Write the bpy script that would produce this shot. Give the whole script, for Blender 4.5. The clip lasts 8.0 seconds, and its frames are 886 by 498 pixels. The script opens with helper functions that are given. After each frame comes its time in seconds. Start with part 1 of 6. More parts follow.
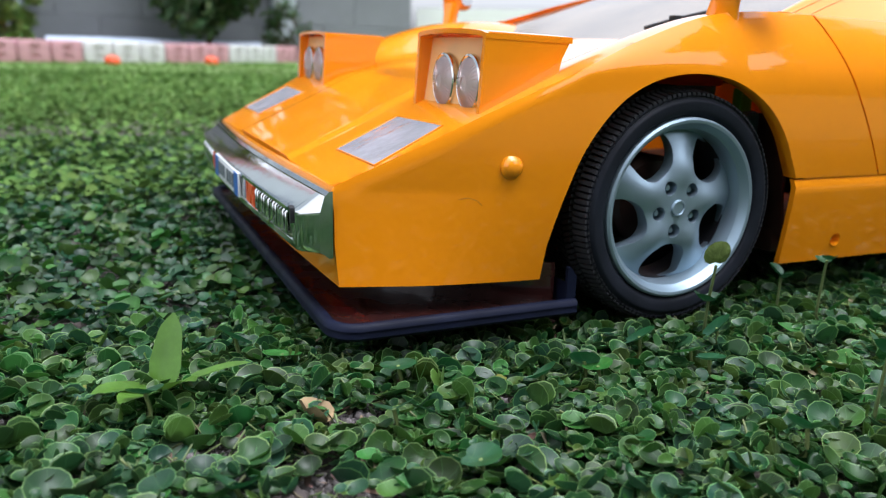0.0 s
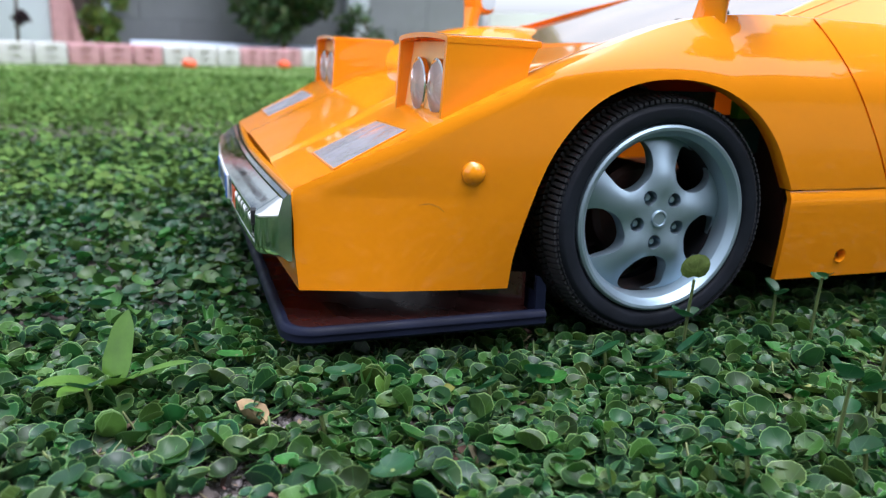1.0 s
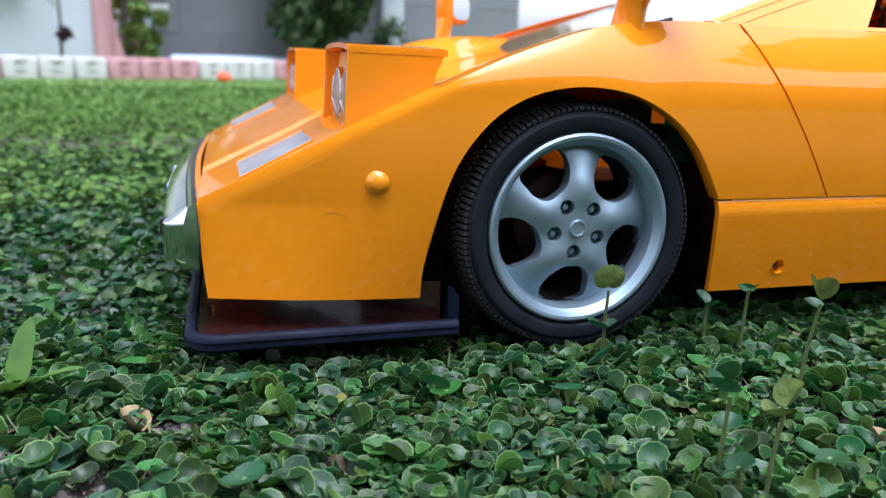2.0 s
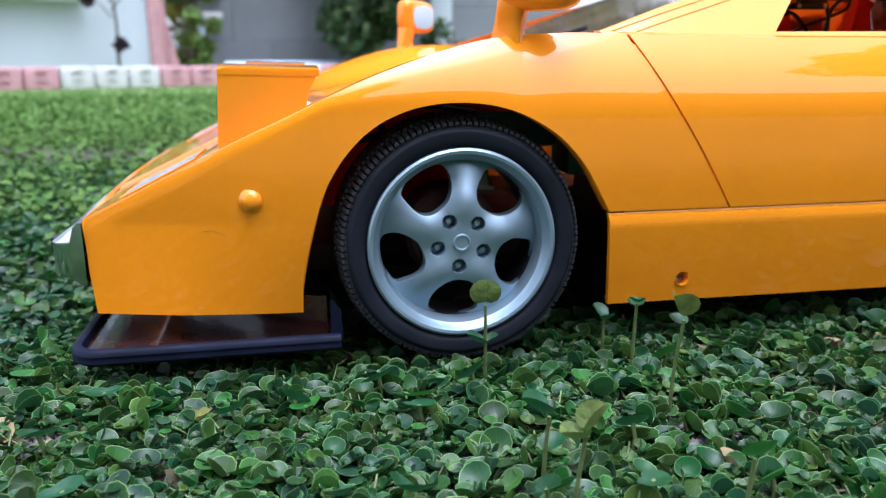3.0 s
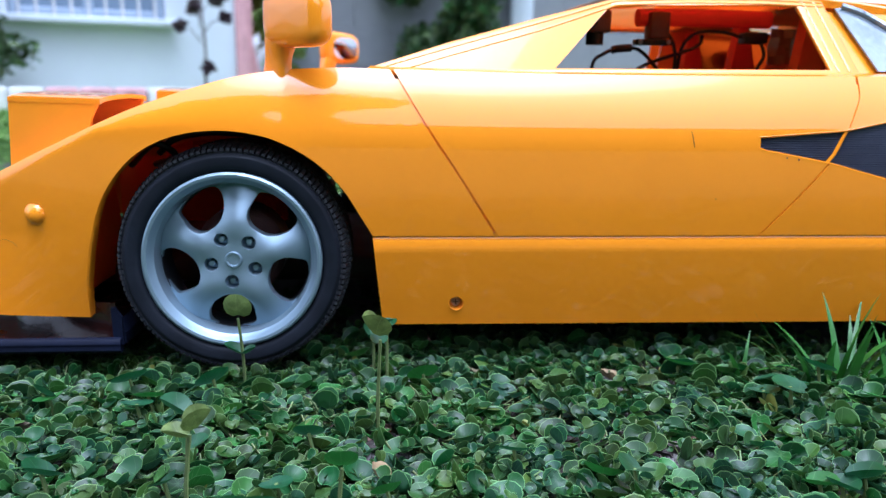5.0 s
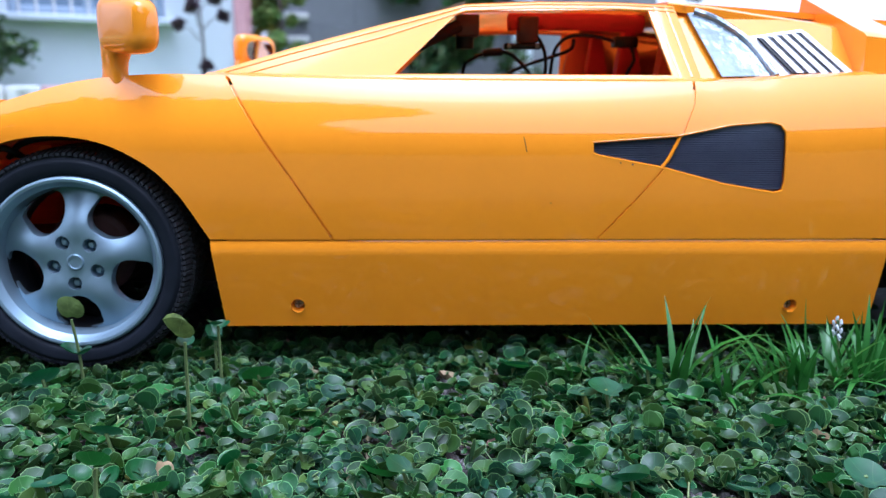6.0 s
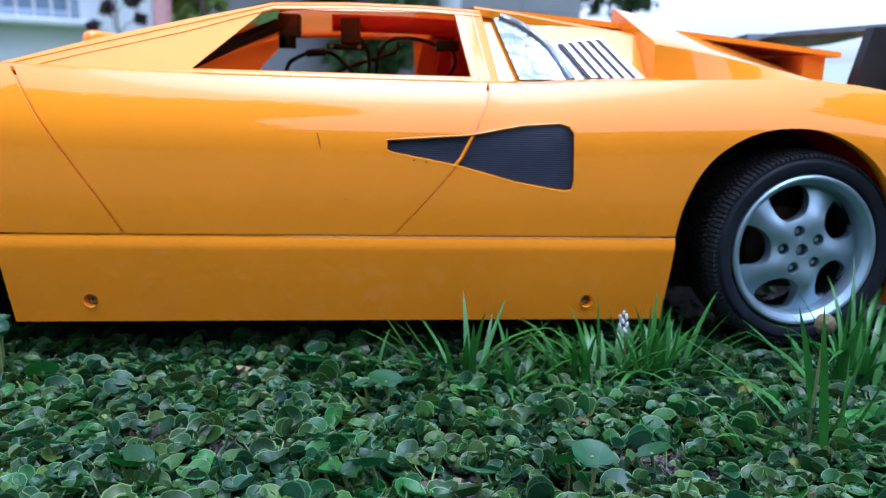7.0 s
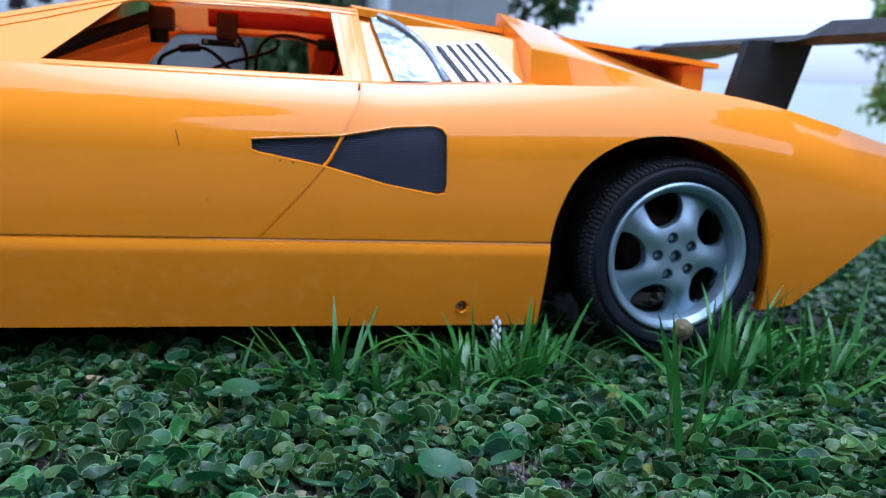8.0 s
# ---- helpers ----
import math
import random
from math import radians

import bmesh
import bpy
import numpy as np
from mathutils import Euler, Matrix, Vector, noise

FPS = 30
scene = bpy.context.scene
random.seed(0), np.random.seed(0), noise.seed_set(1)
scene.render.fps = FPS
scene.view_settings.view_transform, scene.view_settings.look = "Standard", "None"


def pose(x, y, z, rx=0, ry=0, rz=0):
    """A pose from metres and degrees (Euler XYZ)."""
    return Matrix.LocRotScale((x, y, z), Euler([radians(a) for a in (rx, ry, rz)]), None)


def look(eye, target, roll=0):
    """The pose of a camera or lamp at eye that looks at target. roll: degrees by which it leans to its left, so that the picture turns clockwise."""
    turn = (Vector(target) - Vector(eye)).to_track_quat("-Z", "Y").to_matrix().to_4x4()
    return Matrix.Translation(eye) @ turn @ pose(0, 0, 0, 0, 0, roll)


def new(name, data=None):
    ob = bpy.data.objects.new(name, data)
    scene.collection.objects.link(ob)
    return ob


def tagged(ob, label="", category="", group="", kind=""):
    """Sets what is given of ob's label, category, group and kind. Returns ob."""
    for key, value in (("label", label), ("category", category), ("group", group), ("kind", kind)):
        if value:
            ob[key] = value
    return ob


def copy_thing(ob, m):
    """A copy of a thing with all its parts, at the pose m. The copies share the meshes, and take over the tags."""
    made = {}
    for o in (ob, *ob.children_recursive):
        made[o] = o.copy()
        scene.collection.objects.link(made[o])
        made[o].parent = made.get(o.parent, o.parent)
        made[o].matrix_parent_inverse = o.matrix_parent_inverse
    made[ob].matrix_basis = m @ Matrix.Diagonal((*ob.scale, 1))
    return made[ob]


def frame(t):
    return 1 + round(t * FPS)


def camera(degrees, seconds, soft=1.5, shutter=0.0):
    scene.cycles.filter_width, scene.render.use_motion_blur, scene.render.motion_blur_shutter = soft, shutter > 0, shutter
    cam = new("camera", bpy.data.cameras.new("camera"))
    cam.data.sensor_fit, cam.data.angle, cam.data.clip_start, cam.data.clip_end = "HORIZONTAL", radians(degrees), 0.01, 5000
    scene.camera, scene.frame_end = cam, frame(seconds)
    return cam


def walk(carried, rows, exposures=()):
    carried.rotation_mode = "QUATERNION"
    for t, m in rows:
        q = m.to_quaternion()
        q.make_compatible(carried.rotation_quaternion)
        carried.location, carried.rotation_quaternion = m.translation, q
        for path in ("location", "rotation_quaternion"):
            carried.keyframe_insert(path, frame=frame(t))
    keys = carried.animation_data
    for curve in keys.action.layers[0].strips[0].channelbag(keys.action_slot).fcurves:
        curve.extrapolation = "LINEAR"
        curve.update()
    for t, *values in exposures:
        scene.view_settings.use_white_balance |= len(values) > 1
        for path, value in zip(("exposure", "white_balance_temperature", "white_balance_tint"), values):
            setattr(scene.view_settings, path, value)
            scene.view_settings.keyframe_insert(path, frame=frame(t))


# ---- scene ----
cam = camera(59.9, 8.0, soft=1.2)
PATH = [
    (0, (-0.028, 0.007, 0.101), (0.778, 1.766, -0.406), 1.9),
    (0.5, (-0.016, 0.002, 0.1), (0.718, 1.793, -0.402), 2.2),
    (1, (0.006, -0.003, 0.102), (0.639, 1.826, -0.4), 2.0),
    (2.5, (0.072, -0.022, 0.103), (0.552, 1.861, -0.37), 0.8),
    (3, (0.105, -0.03, 0.109), (0.484, 1.874, -0.373), -0.1),
    (3.5, (0.141, -0.039, 0.112), (0.392, 1.898, -0.317), -0.4),
    (4, (0.167, -0.047, 0.112), (0.357, 1.901, -0.298), -0.0),
    (5.5, (0.248, -0.066, 0.113), (0.376, 1.883, -0.315), 0.7),
    (6, (0.282, -0.069, 0.116), (0.396, 1.881, -0.313), 0.6),
    (6.5, (0.31, -0.075, 0.111), (0.466, 1.878, -0.289), 0.9),
    (7, (0.334, -0.079, 0.112), (0.616, 1.861, -0.285), 1.9),
    (7.5, (0.351, -0.079, 0.113), (0.718, 1.85, -0.271), 2.6),
    (8, (0.358, -0.076, 0.11), (0.817, 1.835, -0.258), 3.3),
]
EXPOSURES = [(0, 0.65, 5950, 12), (1.0, 0.75, 5850, 13), (2.5, 0.85, 5550, 14), (3.5, 0.95, 5400, 15), (4.0, 0.95, 5300, 15), (5.5, 0.9, 5000, 15), (6.5, 0.7, 4900, 15), (7.5, 0.5, 4850, 15), (8.0, 0.4, 4850, 16)]
walk(cam, [(t, look(eye, target, roll)) for t, eye, target, roll in PATH], EXPOSURES)
cam.data.dof.use_dof, cam.data.dof.focus_distance, cam.data.dof.aperture_fstop = True, 0.230, 16.0

# ---- sky and sun ----
SUN_AZ, SUN_EL = radians(162), radians(76)
world = bpy.data.worlds.new("sky")
scene.world = world
world.use_nodes = True
wn = world.node_tree
sky = wn.nodes.new("ShaderNodeTexSky")
sky.sky_type, sky.sun_disc, sky.sun_elevation, sky.sun_rotation = "NISHITA", False, SUN_EL, SUN_AZ
sky.dust_density, sky.air_density = 4.0, 1.0
haze = wn.nodes.new("ShaderNodeHueSaturation")
haze.inputs["Saturation"].default_value, haze.inputs["Value"].default_value = 0.10, 1.9
wn.links.new(sky.outputs[0], haze.inputs["Color"])
wn.links.new(haze.outputs[0], wn.nodes["Background"].inputs[0])
wn.nodes["Background"].inputs[1].default_value = 0.15
sun = new("sun", bpy.data.lights.new("sun", "SUN"))
sun.data.energy, sun.data.angle, sun.data.color = 0.60, radians(40), (1.0, 0.98, 0.96)
sun.matrix_world = look((0, 0, 5), (-math.sin(SUN_AZ) * math.cos(SUN_EL), -math.cos(SUN_AZ) * math.cos(SUN_EL), 5 - math.sin(SUN_EL)))


# ---- materials ----
def material(name, color, rough=0.5, metal=0.0, vary=0.15, scale=60.0, bump=0.0, bump_scale=400.0, coat=0.0, alpha=None, sheen=0.0,
             translucent=0.0, tint=None, per_piece=0.0, transmission=0.0, rough_vary=0.1, ior=1.5, sss=0.0):
    """A principled surface whose colour and gloss vary at two scales, with fine relief."""
    m = bpy.data.materials.new(name)
    m.use_nodes = True
    nt = m.node_tree
    bsdf, out = nt.nodes["Principled BSDF"], nt.nodes["Material Output"]
    co = nt.nodes.new("ShaderNodeTexCoord")

    def noise_at(s, detail=4.0):
        n = nt.nodes.new("ShaderNodeTexNoise")
        n.inputs["Scale"].default_value, n.inputs["Detail"].default_value = s, detail
        nt.links.new(co.outputs["Object"], n.inputs["Vector"])
        return n.outputs["Fac"]

    def mixed(fac, a, b, kind="MIX"):
        n = nt.nodes.new("ShaderNodeMix")
        n.data_type, n.blend_type = "RGBA", kind
        for sock, val in ((n.inputs[0], fac), (n.inputs[6], a), (n.inputs[7], b)):
            if isinstance(val, bpy.types.NodeSocket):
                nt.links.new(val, sock)
            else:
                sock.default_value = val
        return n.outputs[2]

    def ramp(fac, lo, hi):
        n = nt.nodes.new("ShaderNodeMapRange")
        n.inputs[1].default_value, n.inputs[2].default_value = 0.3, 0.7
        n.inputs[3].default_value, n.inputs[4].default_value = lo, hi
        nt.links.new(fac, n.inputs[0])
        return n.outputs[0]

    dark = [c * (1 - vary) for c in color] + [1]
    lite = [min(1, c * (1 + vary)) for c in color] + [1]
    col = mixed(ramp(noise_at(scale), 0, 1), dark, lite)
    if tint:
        col = mixed(ramp(noise_at(scale * 0.23, 3), 0, 1), col, (*tint, 1))
    else:
        col = mixed(ramp(noise_at(scale * 6), 0.0, 0.35 * min(1, vary * 4)), col, dark)
    if per_piece:
        info = nt.nodes.new("ShaderNodeNewGeometry")
        hsv = nt.nodes.new("ShaderNodeHueSaturation")
        r = nt.nodes.new("ShaderNodeMapRange")
        r.inputs[3].default_value, r.inputs[4].default_value = 1 - per_piece, 1 + per_piece
        nt.links.new(info.outputs["Random Per Island"], r.inputs[0])
        nt.links.new(r.outputs[0], hsv.inputs["Value"])
        f = nt.nodes.new("ShaderNodeMath")
        f.operation = "MULTIPLY"
        f.inputs[1].default_value = 37.7
        g = nt.nodes.new("ShaderNodeMath")
        g.operation = "FRACT"
        h = nt.nodes.new("ShaderNodeMapRange")
        h.inputs[3].default_value, h.inputs[4].default_value = 0.5 - 0.09 * per_piece, 0.5 + 0.13 * per_piece
        nt.links.new(info.outputs["Random Per Island"], f.inputs[0])
        nt.links.new(f.outputs[0], g.inputs[0])
        nt.links.new(g.outputs[0], h.inputs[0])
        nt.links.new(h.outputs[0], hsv.inputs["Hue"])
        nt.links.new(col, hsv.inputs["Color"])
        col = hsv.outputs[0]
    nt.links.new(col, bsdf.inputs["Base Color"])
    nt.links.new(ramp(noise_at(scale * 1.7), max(0, rough - rough_vary), min(1, rough + rough_vary)), bsdf.inputs["Roughness"])
    bsdf.inputs["Metallic"].default_value, bsdf.inputs["IOR"].default_value = metal, ior
    bsdf.inputs["Coat Weight"].default_value, bsdf.inputs["Coat Roughness"].default_value = coat, 0.03
    bsdf.inputs["Transmission Weight"].default_value = transmission
    if sss:
        bsdf.inputs["Subsurface Weight"].default_value = sss
        bsdf.inputs["Subsurface Radius"].default_value, bsdf.inputs["Subsurface Scale"].default_value = (1.0, 0.35, 0.05), 0.003
    if bump:
        b = nt.nodes.new("ShaderNodeBump")
        b.inputs["Strength"].default_value, b.inputs["Distance"].default_value = bump, 0.3 / bump_scale
        nt.links.new(noise_at(bump_scale, 5), b.inputs["Height"])
        nt.links.new(b.outputs[0], bsdf.inputs["Normal"])
    if translucent:
        tr = nt.nodes.new("ShaderNodeBsdfTranslucent")
        nt.links.new(col, tr.inputs[0])
        mix = nt.nodes.new("ShaderNodeMixShader")
        mix.inputs[0].default_value = translucent
        nt.links.new(bsdf.outputs[0], mix.inputs[1])
        nt.links.new(tr.outputs[0], mix.inputs[2])
        nt.links.new(mix.outputs[0], out.inputs[0])
    return m


ORANGE_THIN = material("thin_orange_plastic", (0.89, 0.330, 0.006), 0.34, vary=0.04, scale=25, coat=1.0, rough_vary=0.05, translucent=0.5, ior=1.35)
ORANGE = material("orange_plastic", (0.90, 0.286, 0.002), 0.34, vary=0.04, scale=25, bump=0.02, bump_scale=350, coat=1.0, rough_vary=0.05, translucent=0.07, ior=1.18)
ORANGE.node_tree.nodes["Principled BSDF"].inputs["Coat IOR"].default_value = 1.54
INNER = material("red_orange_plastic", (0.86, 0.135, 0.004), 0.5, vary=0.12, scale=30, translucent=0.5, ior=1.2)
MAROON = material("dark_maroon_plastic", (0.024, 0.007, 0.006), 0.28, vary=0.35, scale=40, bump=0.08, bump_scale=500, coat=0.7)
NAVY = material("dark_edge_plastic", (0.006, 0.008, 0.020), 0.5, ior=1.20, vary=0.3, scale=60, bump=0.1, bump_scale=700)
VENTED = material("vent_plastic", (0.080, 0.084, 0.125), 0.40, vary=0.15, scale=80)
BLACK = material("black_plastic", (0.014, 0.014, 0.017), 0.45, vary=0.25, scale=80, bump=0.1, bump_scale=900)
UNDER = material("chassis_plastic", (0.050, 0.017, 0.013), 0.5, vary=0.35, scale=40, bump=0.15, bump_scale=300)
LIME = material("green_connector", (0.16, 0.52, 0.06), 0.4, vary=0.1, scale=80, translucent=0.2)
MOUNT = material("red_brown_plastic", (0.13, 0.038, 0.020), 0.45, vary=0.3, scale=60, bump=0.1, bump_scale=400)
TEAL = material("dark_teal_plastic", (0.030, 0.125, 0.135), 0.4, vary=0.2, scale=50)
RUBBER = material("tyre_rubber", (0.010, 0.012, 0.018), 0.58, ior=1.25, vary=0.3, scale=70, bump=0.15, bump_scale=600)
DUST = material("dusty_tread", (0.020, 0.020, 0.024), 0.75, vary=0.4, scale=90, bump=0.3, bump_scale=500)
SILVER = material("silver_wheel_paint", (0.285, 0.37, 0.44), 0.44, metal=0.72, vary=0.06, scale=40, bump=0.04, bump_scale=900, rough_vary=0.06)
CHROME = material("chrome", (0.72, 0.73, 0.74), 0.10, metal=1.0, vary=0.08, scale=50, rough_vary=0.05, bump=0.03, bump_scale=200)
STEEL = material("screw_steel", (0.42, 0.41, 0.40), 0.4, metal=1.0, vary=0.3, scale=300)
FOIL = material("silver_sticker", (0.62, 0.61, 0.68), 0.18, metal=0.55, vary=0.18, scale=60, bump=0.22, bump_scale=60, rough_vary=0.08)
LAMPGLASS = material("lamp_lens", (0.60, 0.50, 0.50), 0.16, metal=0.35, vary=0.08, scale=90)
PEACH = material("pod_face_plastic", (0.88, 0.50, 0.20), 0.4, vary=0.05, scale=60)
AMBER = material("amber_sticker", (0.75, 0.09, 0.02), 0.3, vary=0.1, scale=90)
WHITE_PRINT = material("plate_white", (0.75, 0.76, 0.78), 0.4, vary=0.06, scale=90)
BLUE_PRINT = material("plate_blue", (0.02, 0.12, 0.45), 0.4, vary=0.08, scale=90)
PRINT = material("plate_print", (0.12, 0.14, 0.16), 0.5, vary=0.1, scale=90)
TINTED = material("tinted_window", (0.16, 0.12, 0.08), 0.07, vary=0.4, scale=25, ior=1.45, rough_vary=0.03)
CLEARFILM = material("clear_quarter_window", (0.25, 0.29, 0.33), 0.05, metal=0.4, vary=0.3, scale=45, bump=0.45, bump_scale=28, rough_vary=0.04)
MIRROR = material("mirror_sheet", (0.75, 0.77, 0.80), 0.04, metal=1.0, vary=0.03, scale=20, rough_vary=0.02)
SLATSILVER = material("silver_slat", (0.74, 0.70, 0.72), 0.3, metal=0.2, vary=0.05, scale=60)
WIRE = material("black_wire", (0.012, 0.011, 0.013), 0.4, vary=0.2, scale=200)
LEAF = material("clover_leaf", (0.024, 0.072, 0.006), 0.42, vary=0.35, scale=160, tint=(0.015, 0.058, 0.023), translucent=0.28, ior=1.48, per_piece=0.45, bump=0.15, bump_scale=900)
LEAF_PALE = material("young_leaf", (0.052, 0.125, 0.018), 0.5, vary=0.25, scale=160, translucent=0.25, per_piece=0.35, bump=0.15, bump_scale=900)
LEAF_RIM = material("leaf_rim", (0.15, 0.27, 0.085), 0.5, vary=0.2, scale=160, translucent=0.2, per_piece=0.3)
CRUMB = material("soil_crumb", (0.14, 0.122, 0.122), 0.95, vary=0.4, scale=200, per_piece=0.5, bump=0.4, bump_scale=900)
SEEDLING = material("crinkled_leaf", (0.125, 0.175, 0.040), 0.6, vary=0.4, scale=260, translucent=0.2, bump=0.9, bump_scale=420)
STEM = material("leaf_stem", (0.13, 0.17, 0.055), 0.5, vary=0.3, scale=200, per_piece=0.3)
BLADE = material("grass_blade", (0.068, 0.190, 0.024), 0.4, vary=0.25, scale=120, translucent=0.22, per_piece=0.35, bump=0.1, bump_scale=900)
LEAF_FAR = material("distant_leaf", (0.065, 0.125, 0.028), 0.8, vary=0.3, scale=12, translucent=0.14, per_piece=0.12, ior=1.2)
BLADE_FAR = material("distant_grass", (0.120, 0.205, 0.050), 0.8, vary=0.3, scale=8, translucent=0.15, per_piece=0.12, ior=1.2)
HEDGE = material("dark_hedge_wall", (0.055, 0.055, 0.040), 0.9, vary=0.4, scale=8, bump=0.5, bump_scale=30)
YELLOWED = material("yellow_leaf", (0.24, 0.25, 0.05), 0.5, vary=0.3, scale=150, translucent=0.2)
DRY = material("dry_leaf", (0.30, 0.21, 0.11), 0.7, vary=0.4, scale=120, bump=0.4, bump_scale=500)
LITTER = material("dead_leaf_flake", (0.16, 0.105, 0.070), 0.8, vary=0.4, scale=120, per_piece=0.6, bump=0.4, bump_scale=500)
FLOWER = material("pale_flower", (0.62, 0.63, 0.66), 0.7, vary=0.15, scale=600, translucent=0.2)
SEED = material("dry_seed", (0.11, 0.09, 0.04), 0.8, vary=0.4, scale=600, bump=0.6, bump_scale=900)
SOIL = material("damp_soil", (0.050, 0.038, 0.033), 0.9, vary=0.5, scale=45, tint=(0.085, 0.070, 0.066), bump=0.8, bump_scale=220)
LAWN = material("far_lawn", (0.155, 0.255, 0.065), 0.8, vary=0.3, scale=9, tint=(0.18, 0.235, 0.09), bump=0.6, bump_scale=60)
COVER = material("low_ground_cover", (0.036, 0.085, 0.026), 0.9, vary=0.45, scale=60, tint=(0.055, 0.095, 0.034), bump=0.7, bump_scale=160)
KERB_PINK = material("pink_paint", (0.50, 0.27, 0.29), 0.75, vary=0.15, scale=25, bump=0.3, bump_scale=80)
KERB_WHITE = material("white_paint", (0.55, 0.54, 0.53), 0.75, vary=0.12, scale=25, bump=0.3, bump_scale=80)
HOUSE_WHITE = material("white_house_paint", (0.52, 0.56, 0.62), 0.8, vary=0.05, scale=3, bump=0.2, bump_scale=90)
GREY_BLOCK = material("grey_cement", (0.19, 0.195, 0.215), 0.9, vary=0.10, scale=6, bump=0.25, bump_scale=60)
BLUE_PIPE = material("pale_blue_plastic", (0.50, 0.58, 0.72), 0.5, vary=0.1, scale=20)
BARK = material("bark", (0.10, 0.075, 0.06), 0.9, vary=0.4, scale=40, bump=0.6, bump_scale=120)
FOLIAGE = material("shrub_foliage", (0.055, 0.095, 0.030), 0.6, vary=0.3, scale=20, translucent=0.25, per_piece=0.5)
# one tree leaf twice: sunlight put into the first colour, shade into the second
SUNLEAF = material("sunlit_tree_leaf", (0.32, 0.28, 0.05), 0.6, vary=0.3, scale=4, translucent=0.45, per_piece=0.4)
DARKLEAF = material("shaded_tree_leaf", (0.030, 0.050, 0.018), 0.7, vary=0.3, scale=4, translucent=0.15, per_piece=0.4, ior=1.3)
CLIMBER = material("climber_foliage", (0.20, 0.27, 0.065), 0.6, vary=0.3, scale=20, translucent=0.25, per_piece=0.4)
WALL_WHITE = material("white_limewash", (0.86, 0.86, 0.85), 0.9, vary=0.03, scale=4)
PURPLE = material("purple_foliage", (0.070, 0.045, 0.060), 0.6, vary=0.3, scale=20, translucent=0.2, per_piece=0.5)
GLASS = material("window_glass", (0.20, 0.26, 0.34), 0.08, vary=0.1, scale=4, coat=1.0)
WOOD = material("blue_window_frame", (0.33, 0.40, 0.50), 0.5, vary=0.1, scale=20)



def veined(m, strength, tone):
    """Fine veins that spread from the stalk of each leaf."""
    nt = m.node_tree
    bsdf = nt.nodes["Principled BSDF"]
    src = bsdf.inputs["Base Color"].links[0].from_socket

    def calc(kind, a, b=0.0):
        n = nt.nodes.new("ShaderNodeMath")
        n.operation = kind
        for sock, val in ((n.inputs[0], a), (n.inputs[1], b)):
            if isinstance(val, bpy.types.NodeSocket):
                nt.links.new(val, sock)
            else:
                sock.default_value = val
        return n.outputs[0]

    uv = nt.nodes.new("ShaderNodeUVMap")
    uv.uv_map = "leaf"
    sep = nt.nodes.new("ShaderNodeSeparateXYZ")
    nt.links.new(uv.outputs[0], sep.inputs[0])
    x, y = sep.outputs[0], calc("ADD", sep.outputs[1], 0.22)
    wave = calc("ABSOLUTE", calc("SINE", calc("MULTIPLY", calc("ARCTAN2", x, y), 4.0)))
    reach = calc("SQRT", calc("ADD", calc("MULTIPLY", x, x), calc("MULTIPLY", y, y)))
    line = nt.nodes.new("ShaderNodeMapRange")
    line.inputs[1].default_value, line.inputs[2].default_value, line.inputs[3].default_value, line.inputs[4].default_value = 0.0, 0.055, 1.0, 0.0
    nt.links.new(calc("MULTIPLY", wave, reach), line.inputs[0])
    mix = nt.nodes.new("ShaderNodeMix")
    mix.data_type = "RGBA"
    nt.links.new(calc("MULTIPLY", line.outputs[0], strength), mix.inputs[0])
    nt.links.new(src, mix.inputs[6])
    mix.inputs[7].default_value = (*tone, 1)
    nt.links.new(mix.outputs[2], bsdf.inputs["Base Color"])
    return m


veined(LEAF, 0.5, (0.085, 0.19, 0.07))
veined(LEAF_PALE, 0.45, (0.17, 0.32, 0.11))
veined(SEEDLING, 0.6, (0.20, 0.27, 0.07))


# ---- mesh helpers ----
def smooth(me, angle=35):
    for p in me.polygons:
        p.use_smooth = True
    me.set_sharp_from_angle(angle=radians(angle))


def linked(name, bm, mat, angle=35):
    me = bpy.data.meshes.new(name)
    bmesh.ops.recalc_face_normals(bm, faces=bm.faces)
    bm.to_mesh(me)
    bm.free()
    me.materials.append(mat)
    smooth(me, angle)
    return new(name, me)


def part(name, bm, mat, parent, label="", angle=35):
    ob = linked(name, bm, mat, angle)
    ob.parent = parent
    if label:
        ob["label"] = label
    return ob


def thing(name, at, label, category, group="", kind=""):
    e = new(name)
    e.location = at
    e.empty_display_size = 0.02
    return tagged(e, label, category, group, kind)


def mesh():
    return bmesh.new()


def grid(bm, rows, closed=False):
    vs = [[bm.verts.new(p) for p in r] for r in rows]
    for a, b in zip(vs, vs[1:]):
        n = len(a)
        for j in range(n if closed else n - 1):
            k = (j + 1) % n
            bm.faces.new((a[j], a[k], b[k], b[j]))
    return vs


def slab(bm, rows, off):
    """A sheet of quads made solid: off(p) gives the inner point."""
    f = grid(bm, rows)
    b = grid(bm, [[off(Vector(p)) for p in r] for r in rows])
    rim = lambda g: g[0] + [r[-1] for r in g[1:-1]] + g[-1][::-1] + [r[0] for r in g[-2:0:-1]]
    x, y = rim(f), rim(b)
    for i in range(len(x)):
        k = (i + 1) % len(x)
        bm.faces.new((x[i], x[k], y[k], y[i]))
    return bm


